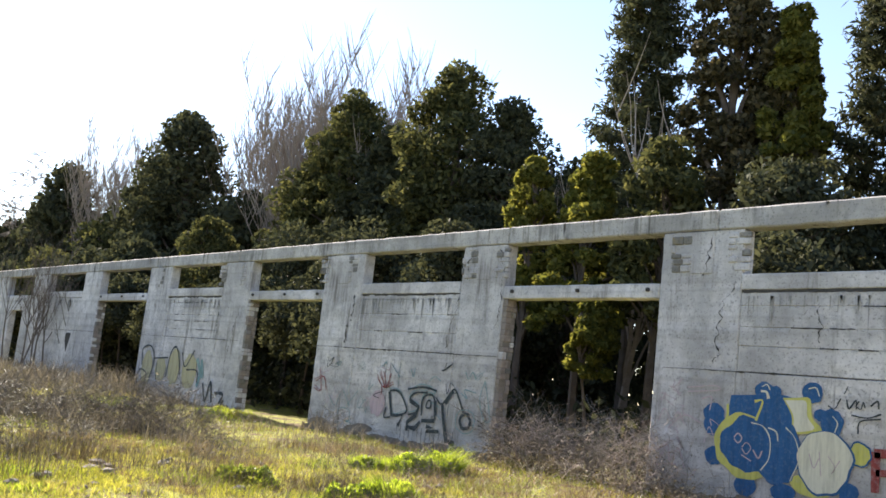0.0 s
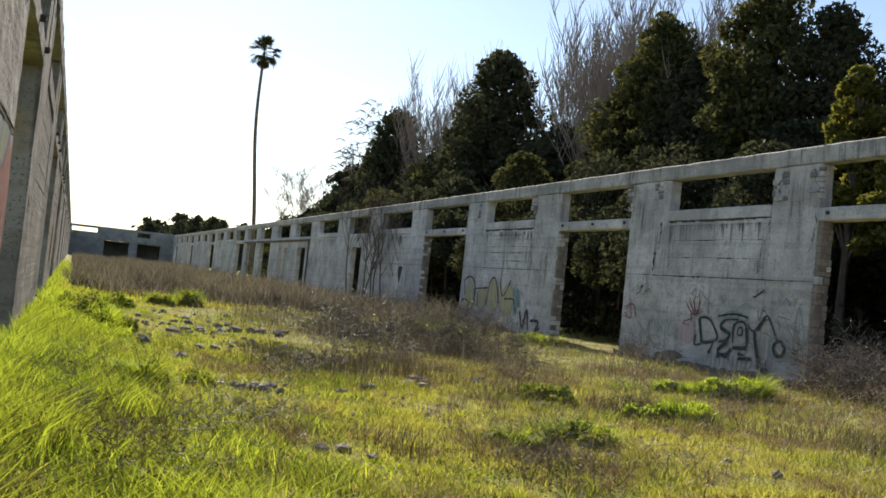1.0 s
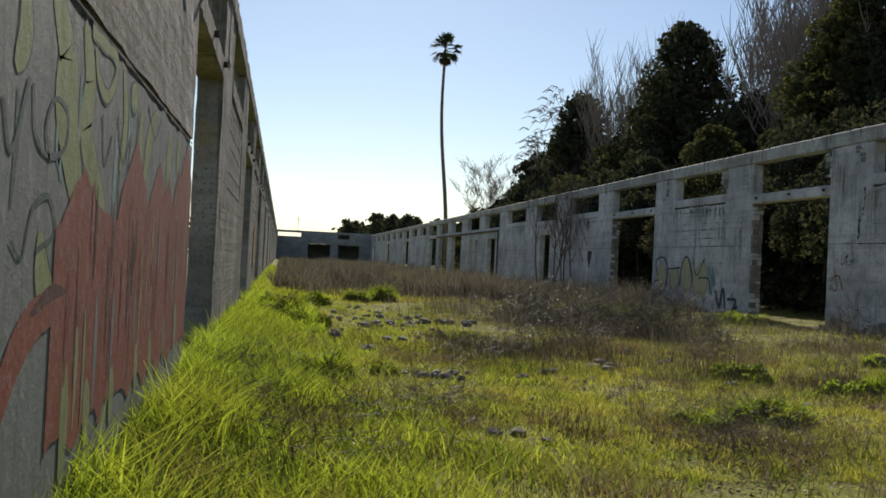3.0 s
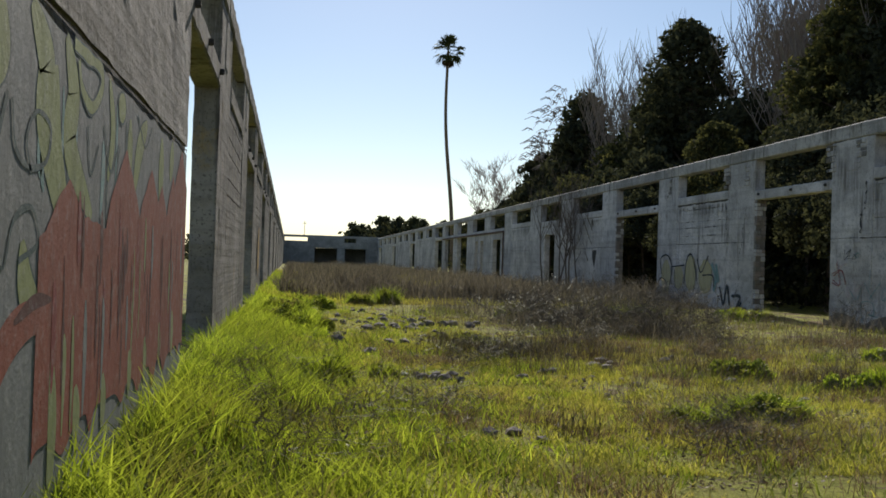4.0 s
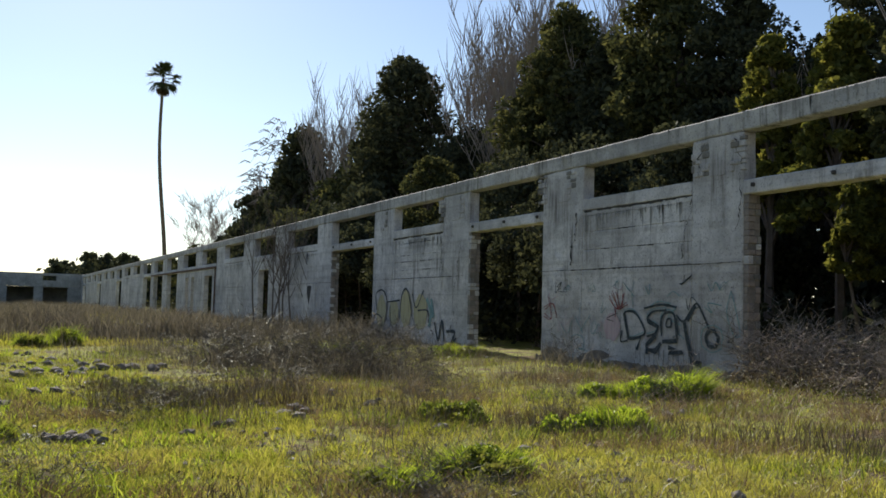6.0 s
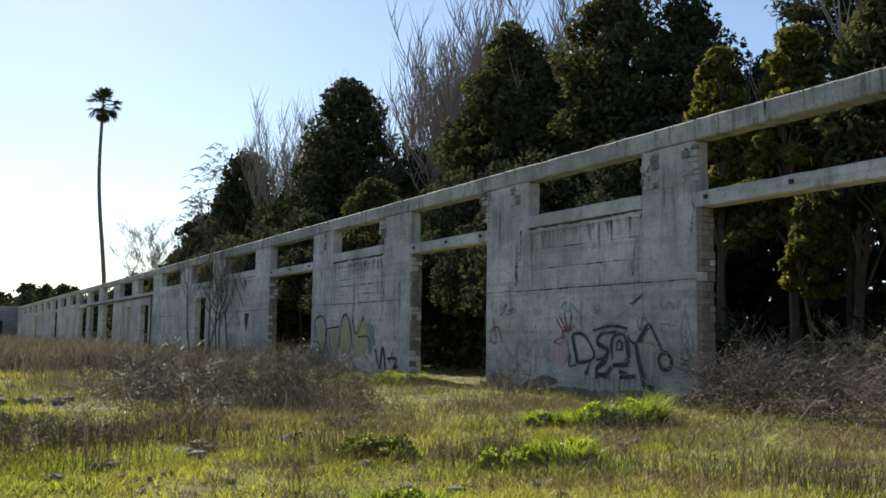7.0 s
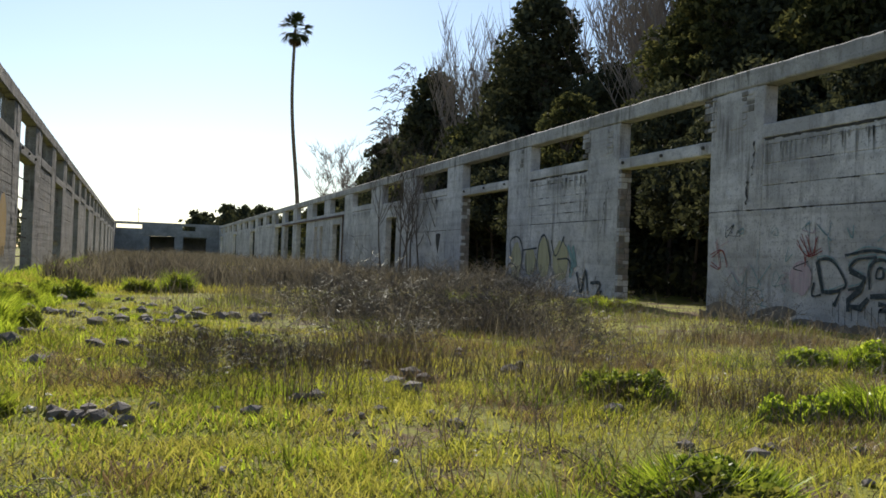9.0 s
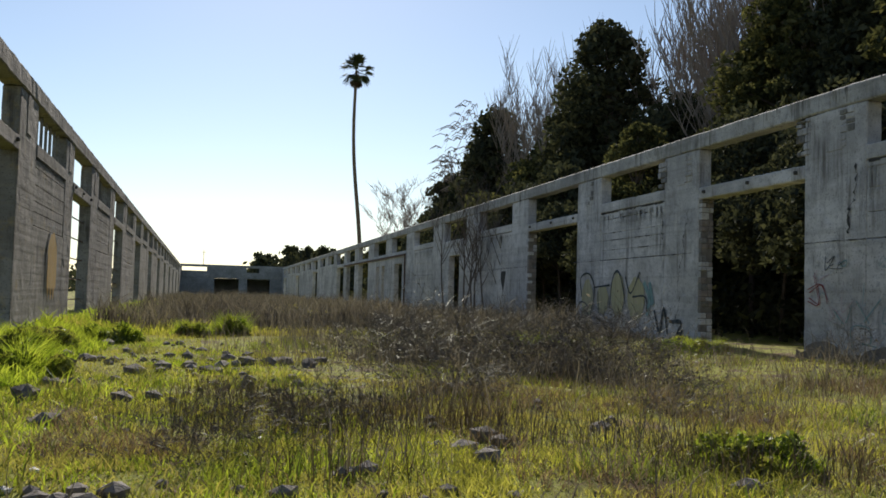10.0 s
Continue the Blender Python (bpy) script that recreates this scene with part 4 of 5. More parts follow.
blades("tall_grass", xs, ys, (0.25 - 0.06 * xs) * lumps(xs, ys, 0.7, 9), 0.014, 0.8, GRASS, "green grass along the foot of the wall", "grass", 4)
xs, ys = scatter(125000, 0.5, 14.0, -4.0, 22.0, rng, lambda x, y: 0.9 if patch(x, y, 0.7, 11) + 0.6 * patch(x, y, 2.0, 12) > 0.24 else 0.02, 1.3)
blades("tufts", xs, ys, 0.13 * lumps(xs, ys, 1.5, 13), 0.005, 0.9, GRASS_DEEP, "longer green grass tufts on the yard", "grass", 5)
xs, ys = scatter(62000, 1.0, 13.9, -4.0, 30.0, rng, lambda x, y: 0.08 + 0.25 * weedy(x, y) + 0.8 * max(0, patch(x, y, 0.6, 9)) + (0.06 if y < 9 and x > 4 else 0), 1.3)
blades("dry_grass", xs, ys, (0.15 + 0.12 * np.clip((xs - 5) / 5, 0, 1)) * lumps(xs, ys, 1.2, 14), 0.0035, 1.0, STRAW, "dry straw-coloured grass stalks", "grass", 6)
xs, ys = scatter(150000, 0.3, 13.9, 1.0, 34.0, rng, lambda x, y: (0.34 if y < 13 else 0.62) * (0.35 if 10 < x and 12 < y < 21 else 1) * weedy(x, y) * (0.3 + 1.9 * max(-0.2, patch(x, y, 0.8, 15))), 1.0)
blades("dead_weeds", xs, ys, (0.13 + 0.4 * np.clip((ys - 3) / 12, 0, 1)) * lumps(xs, ys, 0.9, 16, 0.4, 1.7), 0.004, 0.75, WEED, "brown dead weed stems standing thick", "weeds", 7, 0.9)
xs, ys = scatter(60000, 0.6, 13.9, 26.0, 120.0, rng, lambda x, y: 0.35 + 1.1 * max(-0.2, patch(x, y, 0.22, 17)), 1.7)
blades("dead_weeds", xs, ys, 0.62 * lumps(xs, ys, 0.35, 18, 0.4, 1.6), 0.016, 0.5, WEED, "dark brown dead weeds across the far yard", "weeds", 8, 0.9)


xs, ys = scatter(120000, 2.2, 13.0, -1.5, 12.5, rng, lambda x, y: 0.85 if patch(x, y, 0.55, 140) + 0.5 * patch(x, y, 1.9, 141) > (0.28 if x < 4 else 0.08) else 0.03, 1.2)
blades("dry_grass", xs, ys, 0.1 * lumps(xs, ys, 1.6, 142, 0.4, 1.9), 0.0032, 1.2, RUSSET, "russet dry grass in soft patches", "grass", 143)
# moss and litter that break up the turf
xs, ys = scatter(150000, 0.8, 9.5, 0.6, 16.0, rng, lambda x, y: min(1.0, max(0.03, 0.45 + 1.6 * patch(x, y, 0.8, 61) + 0.7 * patch(x, y, 3.1, 62))), 1.3)
blades("moss", xs, ys, 0.032 * lumps(xs, ys, 3.0, 63, 0.5, 1.9), 0.006, 1.0, GRASS_SHORT, "low yellow-green moss cushions", "moss", 64)
xs, ys = scatter(30000, 0.8, 12.5, 0.4, 18.0, rng, lambda x, y: min(1.0, max(0.06, 0.3 + 1.5 * patch(x, y, 0.9, 71) + 0.8 * patch(x, y, 3.3, 72))), 1.4)
zs = np.array([ground_z(a, b) for a, b in zip(xs, ys)]) + 0.02 * rng.random(len(xs))
v, f = quad_cloud(np.stack([xs, ys, zs], 1), 0.019, rng, 0.75, 0.45)
tagged(link_mesh("leaf_litter", arrays_mesh("leaf_litter", v, 4, f), LITTER), "brown and pale dead leaves strewn on the turf", "leaf litter", kind="stuff")


# ---- shrubs, tussocks, stones ----
def dead_shrub(x, y, r, h, seed, label="brown leafless twiggy shrub in the grass", twigs=26, mat=WEED, group="dead shrubs", low=0.25, leaves=0, thick=1.0):
    rnd = random.Random(seed)
    z0 = ground_z(x, y) - 0.03
    bush = empty("dead_shrub", label, "shrub", group, at=(x, y, z0))
    for k in range(twigs):
        paths = []
        a, e = rnd.uniform(0, 6.283), rnd.uniform(low, 1.4)
        w = Vector((math.cos(a) * math.cos(e), math.sin(a) * math.cos(e), math.sin(e)))
        b = Vector((x + rnd.gauss(0, r * 0.3), y + rnd.gauss(0, r * 0.3), z0))
        length = (h if e > 0.8 else r) * rnd.uniform(0.6, 1.15)
        branch_paths(b, w, length, 0.0045 * thick, 2, rnd, -0.12, 5, paths, 0.28, (0.0016 if y < 8 else 0.0028) * thick)
        V, F = tubes(paths, 3)
        pydata("branch", V, F, mat, bush)
    if leaves:  # curled dead leaves that still hang in the twigs
        rng = np.random.default_rng(seed)
        p = rng.normal(size=(leaves, 3)) * np.array([r * 0.55, r * 0.55, 1])
        p[:, 2] = np.abs(rng.normal(size=leaves)) * h * 0.42 * np.exp(-((p[:, :2] ** 2).sum(1)) / (1.6 * r * r))
        v, f = quad_cloud(p + np.array([x, y, z0]), 0.022 if y < 8 else 0.032, rng, 0.0, 0.4)
        link_mesh("dead_leaves", arrays_mesh("dead_leaves", v, 4, f), mat if mat is WEED else LITTER, bush)
    return bush


for k, (x, y, r, h) in enumerate([(4.2, 1.7, 0.6, 0.5), (4.5, 1.5, 0.5, 0.42), (2.3, 3.2, 0.5, 0.3), (6.2, 11.0, 0.5, 0.5), (4.2, 8.6, 0.5, 0.45), (8.4, 6.6, 0.6, 0.4), (10.6, 7.4, 0.7, 0.45), (7.8, 9.4, 0.6, 0.45),
                                  (12.6, 13.0, 0.6, 0.6), (12.9, 22.5, 0.8, 0.9), (12.5, 27.0, 0.9, 1.0), (13.0, 32.5, 0.8, 1.0), (1.0, 0.4, 0.5, 0.5), (0.6, 2.2, 0.4, 0.6), (3.2, 6.9, 0.5, 0.42), (3.7, 7.3, 0.5, 0.4)]):
    dead_shrub(x, y, r, h, 900 + k, twigs=16, leaves=160)
# the thick brown brush that runs along the wall side of the yard
rnd = random.Random(61)
for k in range(26):
    x, y = 5.9 + 4.6 * ((k * 0.618) % 1) + rnd.uniform(-0.3, 0.3), 11.4 + 6.4 * ((k * 0.381) % 1) + rnd.uniform(-0.4, 0.4)
    if not (x > 9.2 and y < 12.6) and not (x > 9.4 and y > 15.0):
        dead_shrub(x, y, rnd.uniform(0.7, 1.1), rnd.uniform(0.65, 0.95), 980 + k, "thick brown leafless brush among the weeds", 12, leaves=650, thick=1.25)
for k, (x, y, r, h) in enumerate(((1.9, 2.3, 0.7, 0.35), (1.3, 1.5, 0.9, 0.45), (1.5, 3.0, 0.8, 0.4), (0.9, 3.6, 0.7, 0.6), (2.0, 1.2, 0.7, 0.35))):
    dead_shrub(x, y, r, h, 940 + k, "sparse long brown twigs lying over the grass", 7)


def weed_clump(x, y, r, h, seed, n):
    """Thin stalks that stand close together, some kinked, some with a short side twig."""
    rnd = random.Random(seed)
    z0 = ground_z(x, y) - 0.02
    paths = []
    for k in range(n):
        b = Vector((x + rnd.gauss(0, r * 0.5), y + rnd.gauss(0, r * 0.5), z0))
        hh = h * rnd.uniform(0.35, 1.2)
        lean = Vector((rnd.gauss(0, 0.16), rnd.gauss(0, 0.16), 1))
        m = b + lean * hh * 0.55
        t = m + (lean + Vector((rnd.gauss(0, 0.25), rnd.gauss(0, 0.25), 0))) * hh * 0.45
        paths.append([(b, 0.0032), (m, 0.0026), (t, 0.0016)])
        if k % 3 == 0:
            paths.append([(m, 0.002), (m + Vector((rnd.gauss(0, 0.06), rnd.gauss(0, 0.06), 0.08)), 0.0014)])
    return paths


stalks = [], []
for k in range(34):
    stalks[k % 2].extend(weed_clump(3.2 + 7.5 * ((k * 0.618) % 1), 2.2 + 9.5 * ((k * 0.377) % 1), 0.4, 0.28, 1900 + k, 60))
for k, (x, y) in enumerate(((3.1, 8.2), (3.5, 8.0), (3.9, 8.5), (3.4, 8.9), (4.4, 7.9), (4.0, 6.2), (4.7, 9.0), (5.4, 8.3))):
    stalks[k % 2].extend(weed_clump(x, y, 0.55, 0.4, 1950 + k, 60))
for paths, mat, label in ((stalks[0], WEED, "grey-brown upright weed stalks in loose clumps"), (stalks[1], STRAW, "straw-coloured upright weed stalks in loose clumps")):
    V, F = tubes(paths, 3)
    tagged(pydata("weed_stalks", V, F, mat), label, "weeds", kind="stuff")
# heap of brambles in the near doorway
for k in range(9):
    rx = 13.2 + 1.6 * ((k * 0.37) % 1)
    dead_shrub(rx, 4.9 + 0.5 * k, 1.0, 1.0, 950 + k, "heap of dry grey brambles in the doorway", 22, BARK_PALE if k % 3 == 0 else BRAMBLE, "brambles in the doorway", leaves=1500, thick=1.7)


def tussock(x, y, r, h, seed, n=900, label="rounded tussock of fresh green grass"):
    rng = np.random.default_rng(seed)
    a, d = rng.random(n) * 6.2832, r * 0.75 * np.sqrt(rng.random(n))
    xs, ys = x + d * np.cos(a), y + d * np.sin(a)
    clump = empty("grass_tussock", label, "grass tussock", "tussocks", at=(x, y, ground_z(x, y)))
    ob = blades("blade_tuft", xs, ys, 0.75 * h * (1.1 - 0.95 * (d / r) ** 2) * lumps(xs, ys, 2.5, seed * 0.1, 0.6, 1.4), 0.006, 0.8, GRASS, "", "", seed)
    del ob["kind"]
    ob.parent = clump
    ob.matrix_parent_inverse = Matrix.Translation(clump.location).inverted()
    # small leaves heaped in uneven knobs
    cs = []
    for k in range(14):
        q, e = rng.random() * 6.2832, r * 0.72 * rng.random() ** 0.6
        cx, cy = x + e * math.cos(q), y + e * math.sin(q)
        hh = h * (0.9 - 0.6 * (e / r) ** 2) * (0.6 + 0.5 * rng.random())
        p = rng.normal(size=(int(n * 0.22), 3))
        p /= np.linalg.norm(p, axis=1)[:, None]
        p *= np.array([r * 0.3, r * 0.3, hh]) * (0.75 + 0.25 * rng.random((len(p), 1)))
        p[:, 2] = np.abs(p[:, 2])
        cs.append(p + np.array([cx, cy, ground_z(cx, cy)]))
    v, f = quad_cloud(np.concatenate(cs), 0.028 if y < 10 else 0.045, rng)
    link_mesh("foliage", arrays_mesh("foliage", v, 4, f), GRASS if x > 7 and y < 10 else GRASS_DEEP, clump)
    return clump


for k, (x, y, r, h, n) in enumerate([(1.32, 5.2, 0.34, 0.36, 1500), (2.05, 6.1, 0.22, 0.2, 600), (10.9, 8.2, 0.62, 0.4, 2200), (11.5, 8.0, 0.5, 0.42, 1600), (10.3, 8.5, 0.4, 0.25, 900), (8.3, 5.2, 0.5, 0.3, 1500), (7.8, 5.4, 0.4, 0.24, 1000), (6.9, 6.5, 0.5, 0.3, 1100), (0.9, 14.2, 0.6, 0.45, 1200), (3.9, 24.5, 0.6, 0.55, 900), (3.0, 23.5, 0.6, 0.45, 900),
                                     (1.2, 13.0, 0.6, 0.4, 1200), (0.8, 17.0, 0.8, 0.5, 1200), (1.6, 20.5, 0.7, 0.45, 900), (5.5, 3.2, 0.5, 0.25, 1000), (4.6, 2.9, 0.4, 0.2, 700), (6.9, 18.8, 0.8, 0.4, 900), (10.5, 20.6, 1.0, 0.4, 1000), (13.0, 18.5, 0.9, 0.35, 1500)]):
    tussock(x, y, r, h, 1200 + k, n)


def stone_mesh(seed):
    rnd = random.Random(seed)
    bm = bmesh.new()
    bmesh.ops.create_icosphere(bm, subdivisions=1, radius=1.0)
    sq = Vector((rnd.uniform(0.75, 1.2), rnd.uniform(0.7, 1.0), rnd.uniform(0.6, 0.9)))
    for v in bm.verts:
        v.co = v.co * (1 + rnd.uniform(-0.28, 0.28))
        v.co = Vector((v.co.x * sq.x, v.co.y * sq.y, v.co.z * sq.z))
    mesh = bpy.data.meshes.new("stone")
    bm.to_mesh(mesh)
    bm.free()
    return mesh


STONES = [stone_mesh(s) for s in range(8)]
for m in STONES:
    m.materials.append(STONE)
PALES = [stone_mesh(s) for s in (11, 12, 13)]
for m in PALES:
    m.materials.append(PALE)


def stone(x, y, s, rnd, pale=False):
    ob = new("stone", rnd.choice(PALES if pale else STONES))
    s = s * 0.55 if pale else s
    low = 0.5 if pale else 0.9
    ob.matrix_basis = pose(x, y, ground_z(x, y) + s * 0.2, rnd.uniform(-15, 15), rnd.uniform(-15, 15), rnd.uniform(0, 360)) @ Matrix.Diagonal((s, s, s * low, 1))
    tagged(ob, "pale lump of broken plaster in the grass" if pale else "grey-brown rubble stone lying in short grass", "stone", "rubble stones")


rnd = random.Random(77)
for k in range(140):
    stone(rnd.gauss(3.3, 1.0), rnd.gauss(14.6, 2.3), 0.035 + 0.12 * rnd.random() ** 2.4, rnd, rnd.random() < 0.06)
for k in range(80):
    stone(rnd.uniform(1.6, 8.5), rnd.uniform(2.0, 13.0), rnd.uniform(0.02, 0.06), rnd)
for k in range(60):
    stone(rnd.uniform(1.2, 11), 1.0 + 20 * rnd.random() ** 1.3, rnd.uniform(0.03, 0.09), rnd)
for x, y, s in ((2.5, 5.85, 0.08), (2.6, 5.75, 0.1), (2.68, 5.95, 0.09), (2.75, 5.7, 0.1), (2.85, 5.9, 0.09), (2.45, 6.0, 0.08), (2.9, 5.6, 0.07), (2.1, 8.7, 0.12), (1.78, 11.6, 0.14), (2.83, 10.4, 0.10), (3.0, 10.1, 0.09), (4.06, 6.2, 0.07), (4.22, 6.33, 0.08), (5.02, 6.6, 0.1), (5.36, 7.75, 0.12), (3.69, 5.8, 0.07), (6.2, 4.55, 0.06), (6.7, 4.4, 0.07), (6.83, 8.75, 0.1), (2.2, 1.3, 0.06), (5.5, 0.5, 0.06), (2.55, 10.2, 0.12), (1.61, 12.0, 0.13), (5.4, 7.5, 0.1), (6.55, 8.3, 0.11), (2.5, 2.1, 0.09), (2.9, 1.9, 0.07), (6.6, 1.6, 0.09), (5.0, 7.1, 0.1), (5.2, 8.9, 0.08), (1.9, 12.0, 0.09)):
    stone(x, y, s, rnd)
for x, y, s in ((2.2, 8.95, 0.05), (2.30, 6.1, 0.10), (2.38, 6.5, 0.09), (2.47, 5.8, 0.07), (2.9, 5.5, 0.05), (2.45, 9.0, 0.035), (4.3, 4.4, 0.06), (2.6, 5.6, 0.05), (13.3, 17.6, 0.12), (13.5, 18.4, 0.14), (3.9, 10.4, 0.04), (1.2, 16.2, 0.07), (3.0, 19.0, 0.1)):
    stone(x, y, s, rnd, True)


# ---- graffiti ----
def smooth(points, steps=5):
    """A rounded line through the given places."""
    p = [Vector(q) for q in points]
    p = [p[0] * 2 - p[1]] + p + [p[-1] * 2 - p[-2]]
    out = []
    for k in range(1, len(p) - 2):
        for i in range(steps):
            t = i / steps
            out.append(0.5 * (2 * p[k] + (p[k + 1] - p[k - 1]) * t + (2 * p[k - 1] - 5 * p[k] + 4 * p[k + 1] - p[k + 2]) * t * t + (3 * p[k] - p[k - 1] - 3 * p[k + 1] + p[k + 2]) * t ** 3))
    return out + [p[-2]]


def spray(wall, face, sign, off, strokes, width, mat, label, curved=True):
    """Sprayed lines on a wall, each a ribbon of uneven width."""
    x = face - sign * off
    V, F = [], []
    for s in strokes:
        line = smooth(s) if curved and len(s) > 2 else [Vector(q) for q in s]
        for k, q in enumerate(line):
            d = line[min(k + 1, len(line) - 1)] - line[max(k - 1, 0)]
            n = Vector((-d.y, d.x)).normalized() * width * (0.75 + 0.5 * noise.noise(Vector((q.x * 5, q.y * 5, 1))))
            V += [(x, q.x - n.x, q.y - n.y), (x, q.x + n.x, q.y + n.y)]
            if k:
                b = len(V) - 4
                F.append((b, b + 1, b + 3, b + 2))
    return pydata("graffiti", V, F, mat, wall, label)


def blob(wall, face, sign, off, y, z, ry, rz, mat, label="", inner=0.0, seed=0):
    """A sprayed oval with a wobbly rim, filled or a ring."""
    x = face - sign * off
    V, F = [], []
    n = 36
    for k in range(n):
        a = 2 * math.pi * k / n
        w = 1 + 0.16 * noise.noise(Vector((math.cos(a) * 2, math.sin(a) * 2, seed)))
        V.append((x, y + ry * w * math.cos(a), z + rz * w * math.sin(a)))
        V.append((x, y + ry * w * inner * math.cos(a), z + rz * w * inner * math.sin(a)))
    for k in range(n):
        j = (k + 1) % n
        F.append((2 * k, 2 * k + 1, 2 * j + 1, 2 * j))
    return pydata("graffiti", V, F, mat, wall, label)


LETTER_LINES = [((13.09, 1.47), (12.95, 0.94), (12.53, 0.98), (12.4, 1.09), (12.65, 1.4), (12.86, 1.49), (13.09, 1.47)), ((11.72, 1.52), (12.16, 1.48), (12.32, 1.31), (12.0, 1.2), (12.05, 1.05), (12.34, 0.98)), ((11.86, 1.0), (11.88, 1.32), (11.75, 1.46), (11.49, 1.43), (11.38, 0.95)), ((11.69, 1.35), (11.73, 1.2), (11.58, 1.2), (11.59, 1.34), (11.69, 1.35)), ((11.42, 1.43), (11.19, 1.31), (10.86, 1.65), (10.67, 1.48), (10.48, 1.18)), ((12.44, 1.55), (11.89, 1.63), (11.41, 1.58)), ((13.18, 1.08), (13.22, 0.85), (12.99, 0.87))]
LETTER_SHADES = [((13.11, 1.45), (12.95, 0.92), (12.53, 0.95), (12.67, 0.69)), ((12.31, 1.3), (11.98, 1.18), (12.08, 0.98), (12.34, 0.81), (12.33, 0.62)), ((12.32, 0.71), (12.06, 0.69), (11.88, 0.86)), ((11.84, 0.89), (11.39, 0.92)), ((11.66, 0.78), (11.45, 0.76), (11.64, 0.67), (11.22, 0.71)), ((11.18, 1.29), (11.11, 1.02), (10.94, 0.54), (10.68, 0.5)), ((10.87, 1.62), (11.1, 1.33)), ((11.44, 1.36), (11.38, 1.04))]
RED_MARKS = [((16.29, 1.49), (15.91, 1.63), (15.76, 1.29)), ((16.16, 1.81), (16.01, 1.28), (16.33, 1.33)), ((13.67, 1.76), (13.35, 1.53), (12.98, 1.63)), ((13.58, 1.87), (13.3, 1.54)), ((13.42, 1.9), (13.24, 1.54)), ((13.16, 1.86), (13.19, 1.54)), ((13.41, 1.53), (13.43, 1.35))]
TEAL_MARKS = [((15.62, 1.23), (15.29, 0.95), (15.09, 1.27)), ((14.78, 0.99), (14.36, 1.39)), ((14.98, 1.35), (14.65, 0.97)), ((14.99, 0.24), (15.11, 0.86), (14.66, 0.89), (14.61, 0.64), (14.83, 0.62), (14.45, 0.58)), ((12.41, 2.01), (12.28, 1.84), (12.26, 2.05)), ((11.71, 1.78), (11.53, 1.89), (11.32, 1.8)), ((10.53, 2.04), (10.41, 1.89), (10.31, 2.05), (10.18, 1.9)), ((10.61, 1.59), (10.4, 1.48), (10.52, 1.66), (10.14, 1.62)), ((9.9, 1.89), (10.01, 1.51), (9.83, 1.09), (9.66, 1.1), (9.77, 1.52), (9.9, 1.89)), ((12.38, 1.53), (11.99, 1.69), (11.59, 1.65))]
PURPLE_MARKS = [((5.45, 1.47), (5.34, 1.71), (5.18, 1.5), (5.06, 1.67), (4.91, 1.47)), ((5.24, 1.38), (4.93, 1.63), (4.58, 1.52)), ((5.37, 0.87), (5.22, 1.1), (5.16, 0.84), (5.01, 1.07), (4.86, 0.76)), ((5.46, 0.74), (5.06, 0.79), (4.98, 0.64)), ((4.9, 2.1), (4.37, 2.16), (4.31, 2.09), (4.89, 2.03)), ((4.61, 1.93), (4.42, 1.97), (4.44, 1.75))]
INK_MARKS = [((2.40, 1.99), (2.30, 1.95), (2.21, 2.11)), ((2.12, 2.10), (2.08, 1.97), (1.98, 2.10), (1.97, 1.97)), ((1.93, 2.09), (1.97, 2.02), (1.90, 1.98), (1.87, 2.08), (1.84, 2.00)), ((2.10, 2.30), (2.16, 2.18)), ((1.76, 2.03), (1.66, 2.11), (1.64, 2.0)), ((2.04, 1.88), (1.80, 1.86), (1.60, 1.93)), ((1.93, 1.62), (1.90, 1.80), (1.60, 1.86))]
YELLOW_LETTERS = [[(27.25, 1.38), (27.35, 1.93), (26.72, 2.05), (26.31, 1.6), (26.55, 0.86)], [(26.36, 1.65), (25.26, 1.71)], [(26.05, 1.54), (25.98, 0.92)], [(25.24, 1.08), (25.07, 1.89), (24.72, 2.08), (24.41, 1.68), (24.24, 1.19)], [(24.26, 1.93), (23.91, 1.48), (23.39, 2.03)], [(23.8, 1.39), (23.06, 1.39), (22.95, 1.02)], [(27.59, 0.83), (27.38, 1.22), (26.82, 1.12), (26.81, 0.74)]]
BLACK_SCRAWL = [((22.55, 1.05), (22.25, 0.53), (22.04, 1.12), (21.84, 0.5)), ((21.72, 0.80), (21.16, 0.78), (21.5, 0.34), (21.07, 0.62))]
TEAL_B = [((23.15, 1.77), (22.82, 1.33), (22.96, 0.9)), ((22.83, 1.76), (22.63, 1.19))]

E_ = (wall_east, WR, 1)
spray(*E_, 0.0190, LETTER_LINES, 0.032, PAINT_BLACK, "thin dark outline of the sprayed letters")
spray(*E_, 0.0185, [[(y + 0.02, z + 0.05) for y, z in q] for q in LETTER_LINES[:3]], 0.012, PAINT_TEAL, "faint halo line round the sprayed letters")
for k, q in enumerate(LETTER_SHADES):
    spray(*E_, 0.0196 + 0.0001 * k, [q], 0.064, PAINT_BLACK, "broad black shade stroke of the sprayed letters", False)
for y, z, ry, rz in ((14.05, 0.52, 0.42, 0.1), (14.5, 0.42, 0.3, 0.12), (15.9, 0.45, 0.5, 0.16)):
    blob(*E_, 0.0150 + 0.0003 * (y - 13), y, z, ry, rz, SPLASH, "brown damp smear near the ground")
for k in range(14):
    y = 12.7 - 0.15 * k
    spray(*E_, 0.0207, [((y, 0.78 - 0.03 * (k % 4)), (y - 0.01, 0.52 - 0.05 * (k * 7 % 5)))], 0.009, PAINT_BLACK, "thin run of black paint", False)
